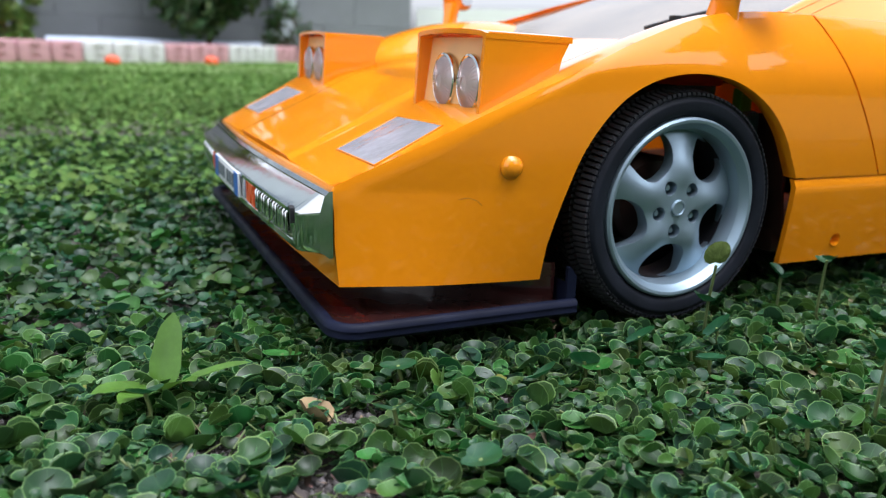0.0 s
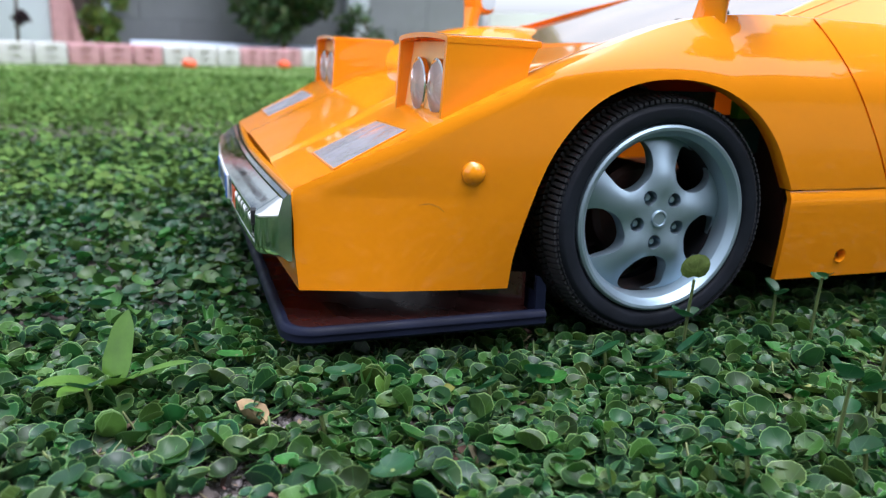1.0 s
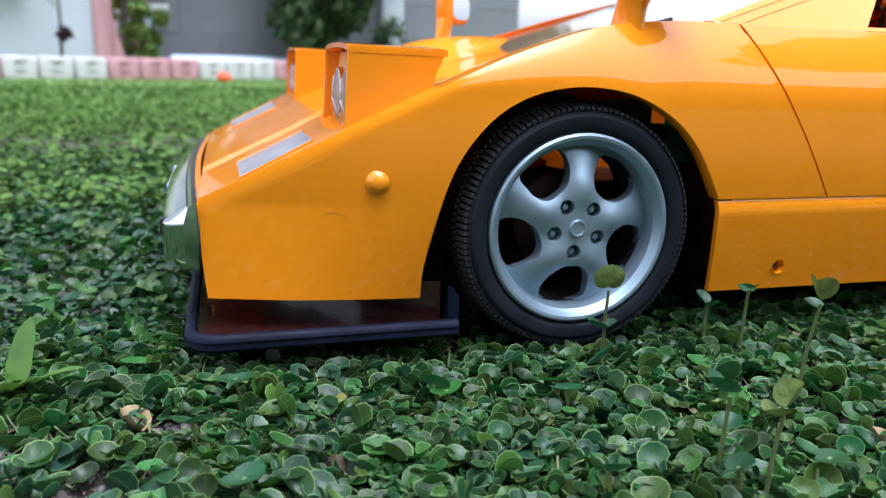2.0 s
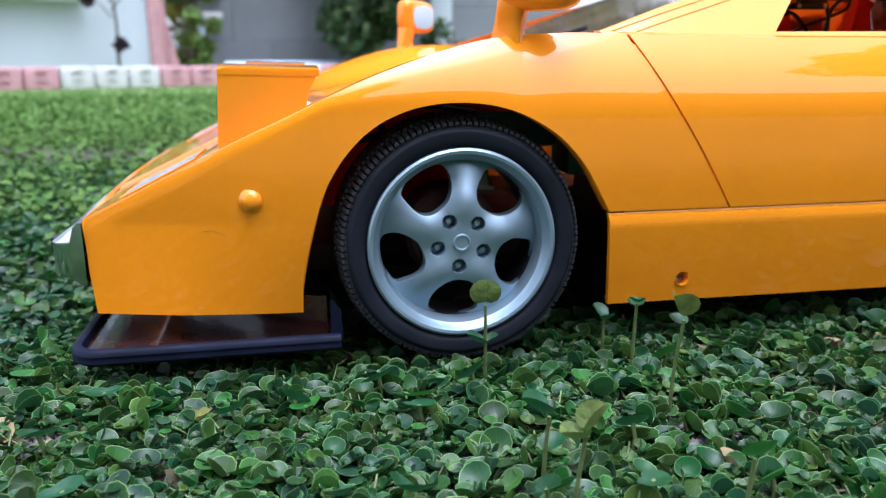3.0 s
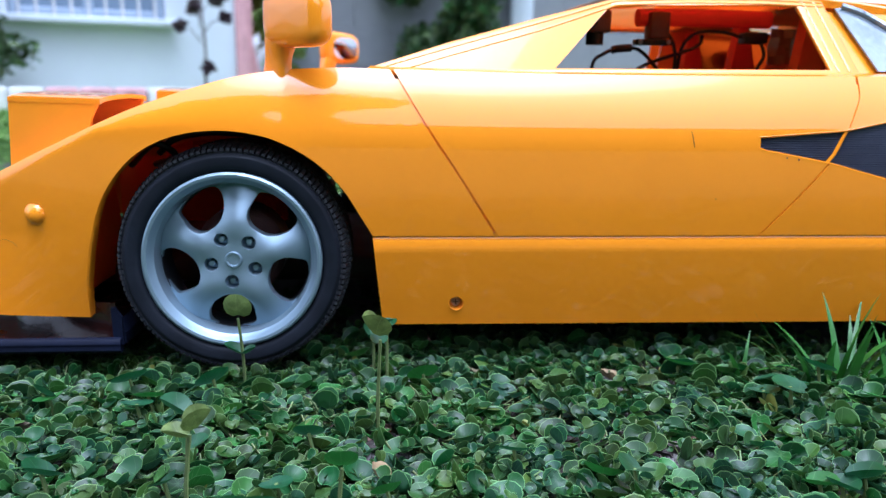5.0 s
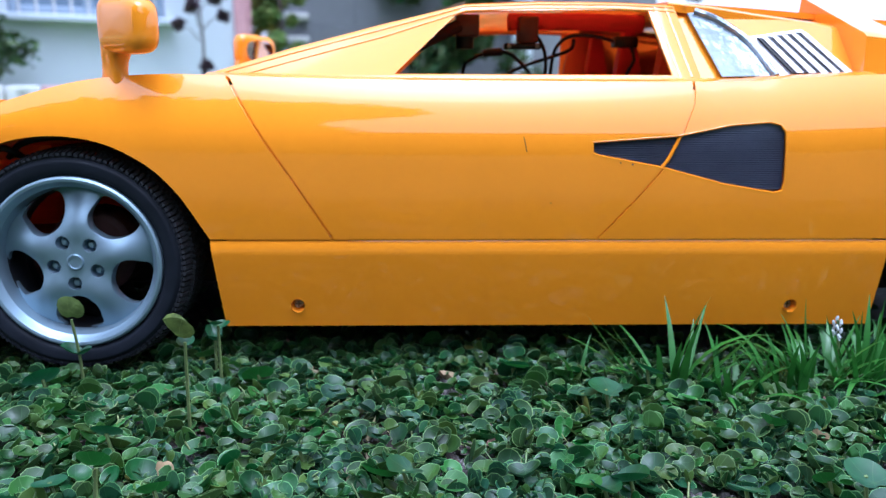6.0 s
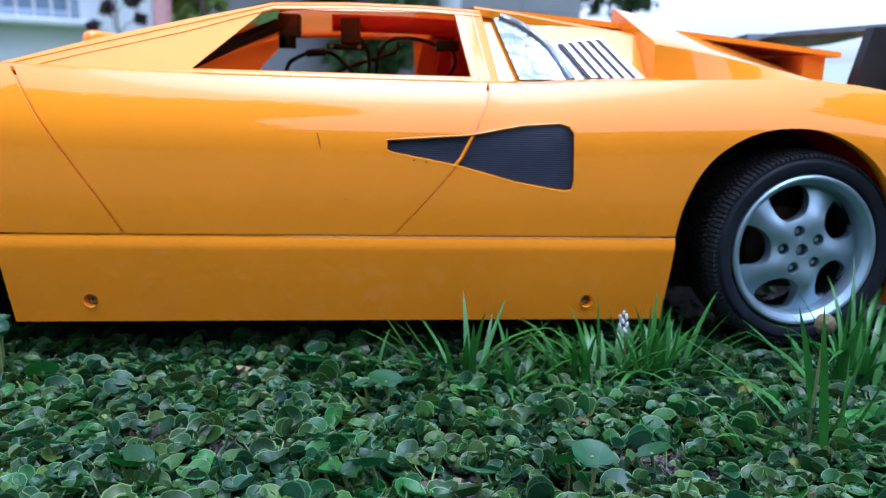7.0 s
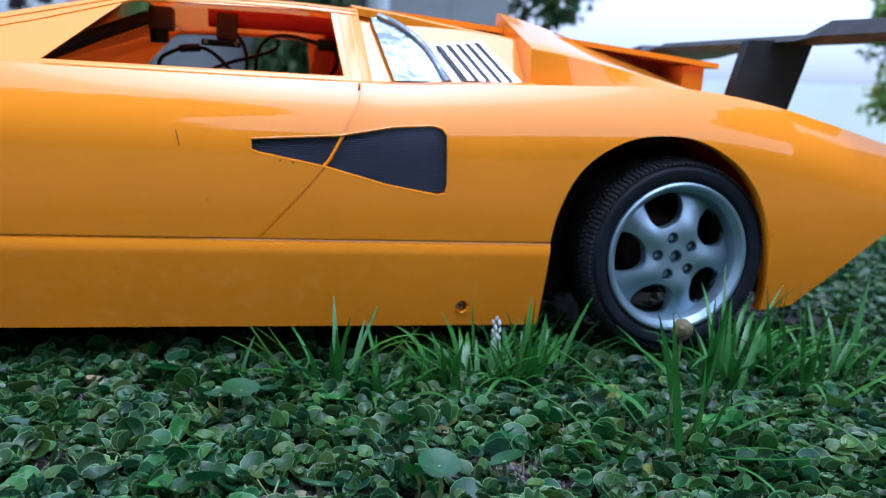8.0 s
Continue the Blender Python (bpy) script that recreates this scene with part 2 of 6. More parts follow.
def prism(bm, pts, a, b, to):
    """An outline of 2D points made solid between depths a and b; to(p, q, d) places a point."""
    lo = [bm.verts.new(to(p, q, a)) for p, q in pts]
    hi = [bm.verts.new(to(p, q, b)) for p, q in pts]
    bm.faces.new(lo)
    bm.faces.new(hi[::-1])
    for i in range(len(pts)):
        k = (i + 1) % len(pts)
        bm.faces.new((lo[i], hi[i], hi[k], lo[k]))
    return bm


def box(bm, c, s, m=None):
    r = bmesh.ops.create_cube(bm, size=1, matrix=(m or Matrix()) @ Matrix.Translation(c) @ Matrix.Diagonal((*s, 1)))
    return r["verts"]


def rounded(bm, width, segments=2, angle=30):
    es = [e for e in bm.edges if len(e.link_faces) == 2 and e.calc_face_angle(0) > radians(angle)]
    bmesh.ops.bevel(bm, geom=es, offset=width, segments=segments, profile=0.5, affect="EDGES", clamp_overlap=True)
    return bm


def tube(bm, pts, r, n=8, r_end=None):
    pts = [Vector(p) for p in pts]
    rows = []
    for i, p in enumerate(pts):
        d = (pts[min(i + 1, len(pts) - 1)] - pts[max(i - 1, 0)]).normalized()
        a = d.orthogonal().normalized() if i == 0 else (a - d * a.dot(d)).normalized()
        b = d.cross(a)
        k = r if r_end is None else r + (r_end - r) * i / (len(pts) - 1)
        rows.append([p + (a * math.cos(t) + b * math.sin(t)) * k for t in [2 * math.pi * j / n for j in range(n)]])
    g = grid(bm, rows, closed=True)
    bm.faces.new(g[0])
    bm.faces.new(g[-1][::-1])
    return bm


def spline(pts, n=6, closed=False):
    """Points on a smooth curve through pts."""
    pts = [Vector(p) for p in pts]
    out, m = [], len(pts)
    for i in range(m if closed else m - 1):
        g = lambda k: pts[k % m] if closed else pts[max(0, min(m - 1, k))]
        p0, p1, p2, p3 = g(i - 1), g(i), g(i + 1), g(i + 2)
        for j in range(n):
            t = j / n
            out.append(0.5 * (2 * p1 + (p2 - p0) * t + (2 * p0 - 5 * p1 + 4 * p2 - p3) * t * t + (3 * p1 - p0 - 3 * p2 + p3) * t ** 3))
    if not closed:
        out.append(pts[-1])
    return out


def lathe(bm, profile, n=64, closed_profile=False):
    """Turns (radius, depth) round the y axis."""
    rows = [[Vector((r * math.cos(a), d, r * math.sin(a))) for r, d in profile] for a in [2 * math.pi * i / n for i in range(n)]]
    vs = [[bm.verts.new(p) for p in r] for r in rows]
    m = len(profile)
    for i in range(n):
        a, b = vs[i], vs[(i + 1) % n]
        for j in range(m if closed_profile else m - 1):
            k = (j + 1) % m
            bm.faces.new((a[j], b[j], b[k], a[k]))
    bmesh.ops.remove_doubles(bm, verts=bm.verts, dist=1e-6)
    return bm


def cut(ob, tools):
    """Takes solid bmeshes out of a mesh object for good."""
    for bm in tools:
        bmesh.ops.recalc_face_normals(bm, faces=bm.faces)
        me = bpy.data.meshes.new("cutter")
        bm.to_mesh(me)
        bm.free()
        c = new("cutter", me)
        c.parent = ob.parent
        mod = ob.modifiers.new("cut", "BOOLEAN")
        mod.object, mod.operation, mod.solver = c, "DIFFERENCE", "EXACT"
        bpy.context.view_layer.update()
        dg = bpy.context.evaluated_depsgraph_get()
        done = bpy.data.meshes.new_from_object(ob.evaluated_get(dg))
        ob.modifiers.clear()
        ob.data = done
        bpy.data.objects.remove(c)
    smooth(ob.data)
    return ob


def bevelled(ob, width, segments=2, angle=40):
    mod = ob.modifiers.new("bevel", "BEVEL")
    mod.width, mod.segments, mod.limit_method, mod.angle_limit = width, segments, "ANGLE", radians(angle)
    bpy.context.view_layer.update()
    done = bpy.data.meshes.new_from_object(ob.evaluated_get(bpy.context.evaluated_depsgraph_get()))
    ob.modifiers.clear()
    ob.data = done
    smooth(done, 45)
    return ob


def curve_value(table, x):
    return float(np.interp(x, [a for a, _ in table], [b for _, b in table]))


def clamp01(x):
    return max(0.0, min(1.0, x))


# ---- the car: u rearward from the front axle, v inward from its near flank, w up ----
MID = 0.129
CAR_AT = (0.161, 0.213, 0.0)
HUB_F, HUB_R, HUB_W, HUB_WR = 0.0, 0.3712, 0.0480, 0.0512
CREST = [(-0.123, 0.0585), (-0.091, 0.0745), (-0.078, 0.0812), (-0.054, 0.0925), (-0.033, 0.1020), (-0.015, 0.1085), (0.002, 0.1135), (0.017, 0.1160),
         (0.036, 0.1172), (0.056, 0.1170), (0.120, 0.1160), (0.240, 0.1165), (0.266, 0.1178), (0.296, 0.1195), (0.340, 0.1215), (0.363, 0.1222), (0.390, 0.1208),
         (0.421, 0.1160), (0.472, 0.1050), (0.510, 0.0960)]
_smooth_crest = spline([(a, b, 0) for a, b in CREST], 6)
_CX, _CY = [p.x for p in _smooth_crest], [p.y for p in _smooth_crest]


def crest(u):
    return float(np.interp(u, _CX, _CY))


# section of the flank: w, v
_section = spline([(0.000, 0.0122, 0), (0.010, 0.0100, 0), (0.022, 0.0073, 0), (0.040, 0.0036, 0), (0.057, 0.0010, 0), (0.075, -0.0004, 0), (0.095, -0.0003, 0), (0.110, 0.0004, 0), (0.125, 0.0012, 0), (0.140, 0.0022, 0)], 12)
_FW, _FV = [p.x for p in _section], [p.y for p in _section]


def flank(u, w):
    """How far in the near flank lies at (u, w)."""
    base = float(np.interp(w, _FW, _FV))
    if w < 0.057:
        base = 0.0010 + (base - 0.0010) * (1 - clamp01((-0.050 - u) / 0.045))
    r = 0.0012 + 0.0100 * clamp01((u + 0.045) / 0.065)
    d = crest(u) - w
    roll = 0.85 * r * max(0.0, 1 - d / (2.4 * r)) ** 2
    s = 0.26 * 0.012 * math.log1p(math.exp(min(40, (-0.050 - u) / 0.012)))
    rear = 0.10 * max(0.0, u - 0.42)
    return base + roll + s + rear


def mirrored(p):
    return Vector((p[0], 2 * MID - p[1], p[2]))


def sided(rows, far):
    return [[mirrored(p) for p in r] for r in rows] if far else rows


def inward(t, far):
    return lambda p: p + Vector((0, -t if far else t, 0))


def polar(center, pts):
    return sorted((math.atan2(w - center[1], u - center[0]) % (2 * math.pi), math.hypot(u - center[0], w - center[1])) for u, w in pts)


def ray_to_outline(c, ang, line):
    """The point of an open outline that the ray from c at the angle meets."""
    d = (math.cos(ang), math.sin(ang))
    best = None
    for (x1, y1), (x2, y2) in zip(line, line[1:]):
        ex, ey = x2 - x1, y2 - y1
        den = d[0] * ey - d[1] * ex
        if abs(den) < 1e-12:
            continue
        t = ((x1 - c[0]) * ey - (y1 - c[1]) * ex) / den
        s = ((x1 - c[0]) * d[1] - (y1 - c[1]) * d[0]) / den
        if t > 0 and -1e-6 <= s <= 1 + 1e-6 and (best is None or t > best):
            best = t
    return (c[0] + d[0] * best, c[1] + d[1] * best)


def arch_panel(center, arch, outline, far, n=110, rows=16):
    """A flank panel round a wheel arch: arch and outline are open lines that begin and end together."""
    ang = lambda p: math.atan2(p[1] - center[1], p[0] - center[0])
    unwrap = lambda a, ref: a - 2 * math.pi * round((a - ref) / (2 * math.pi))
    mid = math.pi / 2
    a0, a1 = unwrap(ang(outline[0]), mid), unwrap(ang(outline[-1]), mid)
    lo, hi = min(a0, a1), max(a0, a1)
    angles = [lo + (hi - lo) * i / n for i in range(n + 1)]
    for line in (outline, arch):
        for (x1, y1), (x2, y2) in zip(line, line[1:]):
            k = 1 + int(math.hypot(x2 - x1, y2 - y1) / 0.006)
            angles += [unwrap(ang((x1 + (x2 - x1) * i / k, y1 + (y2 - y1) * i / k)), mid) for i in range(k + 1)]
    angles = sorted(a for a in angles if lo <= a <= hi)
    angles = [a for i, a in enumerate(angles) if i == 0 or a - angles[i - 1] > 2e-4 or a == hi]
    eps = 1e-5
    sheet = []
    for a in angles:
        b = min(max(a, lo + eps), hi - eps)
        p, q = ray_to_outline(center, b, arch), ray_to_outline(center, b, outline)
        col = []
        for j in range(rows + 1):
            t = j / rows
            t = t * t * 0.35 + t * 0.65
            u, w = p[0] + (q[0] - p[0]) * t, p[1] + (q[1] - p[1]) * t
            col.append(Vector((u, flank(u, w), w)))
        lip = col[0] + Vector((0, 0.0035, 0))
        sheet.append([lip, col[0] + Vector((0, 0.0006, 0))] + [col[0] * 0.8 + col[1] * 0.2] + col[1:])
    sheet = sided(sheet, far)
    return slab(mesh(), sheet, inward(0.0022, far))


SEAM_F = [(0.058, 0.1168), (0.069, 0.0990), (0.083, 0.0785), (0.0965, 0.0575)]
SEAM_R = [(0.2325, 0.1165), (0.2315, 0.1090), (0.2285, 0.1025), (0.2210, 0.0870), (0.2090, 0.0720), (0.1960, 0.0575)]
ARCH_F = [(-0.0540, 0.0256), (-0.0530, 0.0380), (-0.0490, 0.0560), (-0.0440, 0.0705), (-0.0360, 0.0820), (-0.0265, 0.0895), (-0.0140, 0.0940), (0.0010, 0.0950),
          (0.0160, 0.0922), (0.0300, 0.0848), (0.0400, 0.0750), (0.0470, 0.0640), (0.0508, 0.0575)]
ARCH_R = [(0.3116, 0.0576), (0.3134, 0.0685), (0.3183, 0.0809), (0.3248, 0.0896), (0.3338, 0.0962), (0.3445, 0.1006), (0.3560, 0.1023), (0.3700, 0.1018), (0.3825, 0.0975),
          (0.3940, 0.0902), (0.4022, 0.0812), (0.4080, 0.0703), (0.4122, 0.0579), (0.4150, 0.0450), (0.4165, 0.0350), (0.4165, 0.0270)]
SILL_TOP, GAP = 0.0571, 0.00050
VENT = [(0.1925, 0.0945), (0.2250, 0.0970), (0.2450, 0.1010), (0.2600, 0.1022), (0.2640, 0.1012), (0.2660, 0.0985), (0.2668, 0.0800), (0.2660, 0.0765), (0.2630, 0.0757),
        (0.2430, 0.0790), (0.2200, 0.0850), (0.1950, 0.0895), (0.1925, 0.0905)]
VENT = [(a, b - 0.0003) for a, b in VENT]


def fine(line):
    return [(p.x, p.y) for p in spline([(a, b, 0) for a, b in line], 5)]


car = thing("toy_car", CAR_AT, "orange plastic toy sports car with raised headlights on ground cover", "toy car")


def flank_panels(far):
    fc = [(u, w) for u, w in zip(_CX, _CY)]
    # front fender, from the nose to the door seam
    front = [(-0.0540, 0.0256), (-0.1215, 0.0262), (-0.1228, 0.0400), (-0.1230, 0.0585)] + [p for p in fc if -0.1225 < p[0] < 0.0570]
    front += [(a - GAP, b) for a, b in fine(SEAM_F)]
    fender = part("front_fender", arch_panel((HUB_F, HUB_W), fine(ARCH_F) + [(0.0965 - GAP, 0.0575)], front, far), ORANGE, car)
    # rear quarter with its tail
    rear = [(a + GAP, b) for a, b in fine(SEAM_R)][::-1]
    rear += [p for p in fc if 0.2335 < p[0] < 0.505] + [(0.5050, 0.0972), (0.5070, 0.0860), (0.4780, 0.0640), (0.4510, 0.0430), (0.4330, 0.0290), (0.4165, 0.0270)]
    quarter = part("rear_quarter", arch_panel((HUB_R, HUB_W), [(0.1960 + GAP, 0.0575), (0.3108, 0.0575)] + fine(ARCH_R), rear, far, 130), ORANGE, car)
    # door
    rows, n = [], 30
    sf, sr = fine(SEAM_F), fine(SEAM_R)
    for i in range(n + 1):
        w = 0.0575 + (0.1165 - 0.0575) * i / n
        a = float(np.interp(w, [q for _, q in sf][::-1], [p for p, _ in sf][::-1])) + GAP
        b = float(np.interp(w, [q for _, q in sr][::-1], [p for p, _ in sr][::-1])) - GAP
        r = []
        for j in range(51):
            u = a + (b - a) * j / 50
            ww = 0.0575 + (crest(u) - 0.0575) * i / n
            r.append(Vector((u, flank(u, ww), ww)))
        rows.append(r)
    door = part("door", slab(mesh(), sided(rows, far), inward(0.0022, far)), ORANGE, car)
    # sill below the long crease, set out a little at its upper edge
    rows = []
    for i in range(13):
        t = i / 12
        r = []
        for j in range(61):
            s = j / 60
            u0, u1 = 0.0510 + 0.0035 * t, 0.3116 - 0.0012 * t
            u = u0 + (u1 - u0) * s
            w = (SILL_TOP - 0.0002) + (0.0225 - 0.0012 * s - SILL_TOP) * t
            v = flank(u, w) - 0.0009 + (0.0014 if i == 0 else 0.0)
            r.append(Vector((u, v, w)))
        rows.append(r)
    sill = part("sill", slab(mesh(), sided(rows, far), inward(0.0022, far)), ORANGE, car)
    side = (lambda u, w, d: Vector((u, 2 * MID - d, w))) if far else (lambda u, w, d: Vector((u, d, w)))
    if not far:
        for ob in (door, quarter):
            cut(ob, [prism(mesh(), VENT, -0.01, 0.02, side)])
        for u, w in ((0.0822, 0.0308), (0.2768, 0.0295)):
            ring = [(u + 0.0027 * math.cos(a), w + 0.0027 * math.sin(a)) for a in [2 * math.pi * k / 24 for k in range(24)]]
            cut(sill, [prism(mesh(), ring, -0.01, 0.02, side)])
            well = part("screw_well", lathe(mesh(), [(0.0030, -0.0004), (0.0027, -0.0006), (0.0025, 0.0002), (0.0021, 0.0030), (0.0, 0.0031)], 24), ORANGE, car)
            well.location = (u, flank(u, w) - 0.0004, w)
            bm = lathe(mesh(), [(0.0, -0.0006), (0.0010, -0.0006), (0.0018, -0.0002), (0.0019, 0.0006)], 16)
            screw = part("screw", bm, STEEL, car, "dull steel cross-head screw")
            screw.location = (u, flank(u, w) + 0.0022, w)
            slot = mesh()
            box(slot, (0, -0.0006, 0), (0.0022, 0.0003, 0.0005))
            box(slot, (0, -0.00061, 0), (0.0005, 0.0003, 0.0022))
            part("cross_slot", slot, BLACK, screw)
        vent_grille(side)
    # inner skin just behind the seams
    bm = mesh()
    back = [[Vector((u, flank(u, w) + 0.0006, w)) for u in np.linspace(0.057, 0.305, 60)] for w in np.linspace(0.046, 0.1135, 12)]
    slab(bm, sided(back, far), inward(0.001, far))
    inner = part("inner_skin", bm, ORANGE, car)
    if not far:
        cut(inner, [prism(mesh(), [(a, b) for a, b in VENT], -0.01, 0.02, side)])
    # side marker
    bm = lathe(mesh(), [(0.0, -0.0023), (0.0012, -0.0022), (0.0024, -0.0017), (0.0031, -0.0010), (0.0035, -0.0002), (0.0042, 0.0002), (0.0042, 0.001)], 28)
    mk = part("side_marker", bm, ORANGE, car)
    p = Vector((-0.0685, flank(-0.0685, 0.0650), 0.0650))
    mk.location = mirrored(p) if far else p
    mk.rotation_euler = (0, 0, math.pi if far else 0)


def marks():
    """Scratches and specks on the near flank."""
    for pts, r in (([(0.1668, 0.0960), (0.1674, 0.0935), (0.1680, 0.0905)], 0.00016), ([(0.2030, 0.0868), (0.2034, 0.0866)], 0.0003), ([(0.2075, 0.0862), (0.2080, 0.0860)], 0.00035),
                   ([(-0.0850, 0.0545), (-0.0820, 0.0550), (-0.0790, 0.0540), (-0.0775, 0.0525)], 0.00005), ([(0.0952, 0.0588), (0.0956, 0.0588)], 0.0002), ([(0.1775, 0.0715), (0.1778, 0.0714)], 0.0002)):
        part("scratch", tube(mesh(), [(u, flank(u, w) - 0.00002, w) for u, w in pts], r, 5), UNDER, car, "dark scratch in the plastic")


def vent_grille(side):
    """Dark ribbed insert of the flank vent, its rim and the seam rib across it."""
    poly = VENT

    def span(w):
        xs = []
        for (x1, y1), (x2, y2) in zip(poly, poly[1:] + poly[:1]):
            if (y1 - w) * (y2 - w) < 0:
                xs.append(x1 + (x2 - x1) * (w - y1) / (y2 - y1))
        return (min(xs), max(xs)) if len(xs) > 1 else None

    bm = mesh()
    prism(bm, [(a, b) for a, b in poly], 0.0026, 0.0032, side)
    w = 0.0762
    while w < 0.1015:
        s, s2 = span(w), span(w + 0.00045)
        if s and s2:
            d = flank(0.25, w)
            q = [side(s[0], w, d + 0.0026), side(s[1], w, d + 0.0026), side(s[1], w + 0.00002, d + 0.0014), side(s[0], w + 0.00002, d + 0.0014)]
            e = [side(s2[0], w + 0.00045, d + 0.0024), side(s2[1], w + 0.00045, d + 0.0024)]
            v = [bm.verts.new(p) for p in q + e]
            bm.faces.new(v[:4])
            bm.faces.new((v[3], v[2], v[5], v[4]))
        w += 0.00083
    part("vent_grille", bm, VENTED, car, "dark ribbed vent insert", angle=20)
    bm = mesh()
    loop = [(a + (c - a) * i / 6, b + (d - b) * i / 6) for (a, b), (c, d) in zip(VENT, VENT[1:] + VENT[:1]) for i in range(6)]
    rim = [Vector((u, flank(u, w) + 0.0004, w)) for u, w in loop]
    tube(bm, rim + rim[:1], 0.00050, 6)
    part("vent_rim", bm, ORANGE, car)
    bm = mesh()
    tube(bm, [(u, flank(u, w) + 0.0009, w) for u, w in [(0.2262, 0.0972), (0.2215, 0.0880), (0.2192, 0.0850)]], 0.0007, 8)
    part("vent_rib", bm, ORANGE, car)


def hood_height(u, v):
    """Height of the front deck: fenders that rise over the wheels, a flat wedge between them."""
    e = flank(u, crest(u))
    d = min(v - e, 2 * MID - e - v)
    centre = crest(u) - 0.0008 * clamp01((u + 0.12) / 0.03) if u < -0.066 else min(crest(u) - 0.0008, 0.0862 + (u + 0.066) * 0.21)
    t = clamp01((d - 0.006) / 0.052)
    t = t * t * (3 - 2 * t)
    step = 0.0010 * clamp01((v - 0.0795) / 0.003) * clamp01((2 * MID - 0.0795 - v) / 0.003)
    return crest(u) * (1 - t) + centre * t + step * clamp01((-0.0 - u) / 0.05)


def hood():
    rows = []
    for i in range(61):
        u = -0.1230 + 0.175 * i / 60
        e = flank(u, crest(u))
        us = []
        for j in range(81):
            v = e + (2 * MID - 2 * e) * j / 80
            us.append(Vector((u, v, hood_height(u, v))))
        rows.append(us)
    shell = part("hood", slab(mesh(), rows, lambda p: p - Vector((0, 0, 0.002))), ORANGE, car)
    # openings that the raised headlights have left
    for v in (0.0400, 2 * MID - 0.0400):
        well = mesh()
        box(well, (-0.0610, v, 0.0900), (0.0270, 0.0480, 0.0400))
        cut(shell, [well])


def nose():
    # front face, turned in at the bottom
    rows = []
    for w, du in ((0.0585, 0.0), (0.0572, -0.0006), (0.050, 0.0), (0.038, 0.0008), (0.0262, 0.0015)):
        r = []
        for j in range(41):
            e = flank(-0.1228, w)
            v = e + (2 * MID - 2 * e) * j / 40
            r.append(Vector((-0.1230 + du - 0.0035 * math.sin(math.pi * j / 40), v, w)))
        rows.append(r)
    part("nose_panel", slab(mesh(), rows, lambda p: p + Vector((0.002, 0, 0))), ORANGE, car)
    # chrome bumper bar with bevelled faces
    sec = [(0.0000, 0.0572), (-0.0012, 0.0572), (-0.0022, 0.0560), (-0.0030, 0.0560), (-0.0098, 0.0512), (-0.0104, 0.0504), (-0.0104, 0.0492), (-0.0097, 0.0488), (-0.0097, 0.0412),
           (-0.0104, 0.0408), (-0.0104, 0.0390), (-0.0098, 0.0382), (-0.0030, 0.0372), (-0.0022, 0.0368), (-0.0012, 0.0360), (0.0000, 0.0360)]
    rows = []
    edge = [0.0, 0.004, 0.010, 0.016, 0.024, 0.034] + [0.05 + 0.90 * j / 30 for j in range(31)] + [0.966, 0.976, 0.984, 0.990, 0.996, 1.0]
    for s in edge:
        v = 0.0190 + (2 * MID - 0.038) * s
        q = min(s, 1 - s)
        pull = 1 - 0.80 * clamp01(1 - q / 0.024) ** 1.5
        flat = clamp01((q - 0.040) / 0.006)
        row = []
        for a, b in sec:
            if a == -0.0097 and b < 0.05:
                a = -0.0104 + 0.0007 * flat
            row.append(Vector((-0.1236 - 0.0035 * math.sin(math.pi * s) + (a if a > -0.0025 else -0.0025 + (a + 0.0025) * pull), v, b)))
        rows.append(row)
    bm = mesh()
    g = grid(bm, rows)
    bm.faces.new(g[0])
    bm.faces.new(g[-1][::-1])
    bumper = part("bumper", bm, CHROME, car, "chrome front bumper with ribbed ends", angle=25)
    front = lambda v: -0.1236 - 0.0097 - 0.0035 * math.sin(math.pi * clamp01((v - 0.0190) / (2 * MID - 0.038)))
    for s in (0, 1):
        for k in range(14):
            v = 0.0345 + k * 0.0031
            v = 2 * MID - v if s else v
            bm = mesh()
            tube(bm, [(front(v), v, 0.0415), (front(v) - 0.0005, v, 0.0420), (front(v) - 0.0005, v, 0.0481), (front(v), v, 0.0486)], 0.0006, 7)
            part("bumper_rib", bm, CHROME, bumper)
        v = 2 * MID - 0.0860 if s else 0.0860
        bm = mesh()
        box(bm, (front(v) - 0.0002, v, 0.0450), (0.0008, 0.0150, 0.0078))
        rounded(bm, 0.0002, 1)
        part("indicator", bm, AMBER, bumper, "red-orange indicator sticker")
    bm = mesh()
    box(bm, (front(0.135) - 0.0006, 0.1340, 0.0450), (0.0012, 0.0600, 0.0100))
    rounded(bm, 0.0005, 2)
    plate = part("number_plate", bm, WHITE_PRINT, car, "white number plate with a blue end strip")
    bm = mesh()
    box(bm, (front(0.135) - 0.0013, 0.1590, 0.0450), (0.0005, 0.0080, 0.0092))
    part("plate_strip", bm, BLUE_PRINT, plate)
    bm = mesh()
    box(bm, (front(0.135) - 0.0013, 0.1085, 0.0450), (0.0005, 0.0075, 0.0092))
    part("plate_strip", bm, BLUE_PRINT, plate)
    for k in range(6):
        bm = mesh()
        box(bm, (front(0.135) - 0.0013, 0.1165 + k * 0.0066 + (0.0025 if k > 2 else 0), 0.0452), (0.0004, 0.0040, 0.0056))
        part("plate_bar", bm, PRINT, plate)
    # chipped corner of the chrome
    bm = mesh()
    prism(bm, [(0.0262, 0.0512), (0.0292, 0.0516), (0.0280, 0.0498), (0.0272, 0.0462), (0.0260, 0.0472)], -0.1352, -0.1336, lambda v, w, d: Vector((d, v, w)))
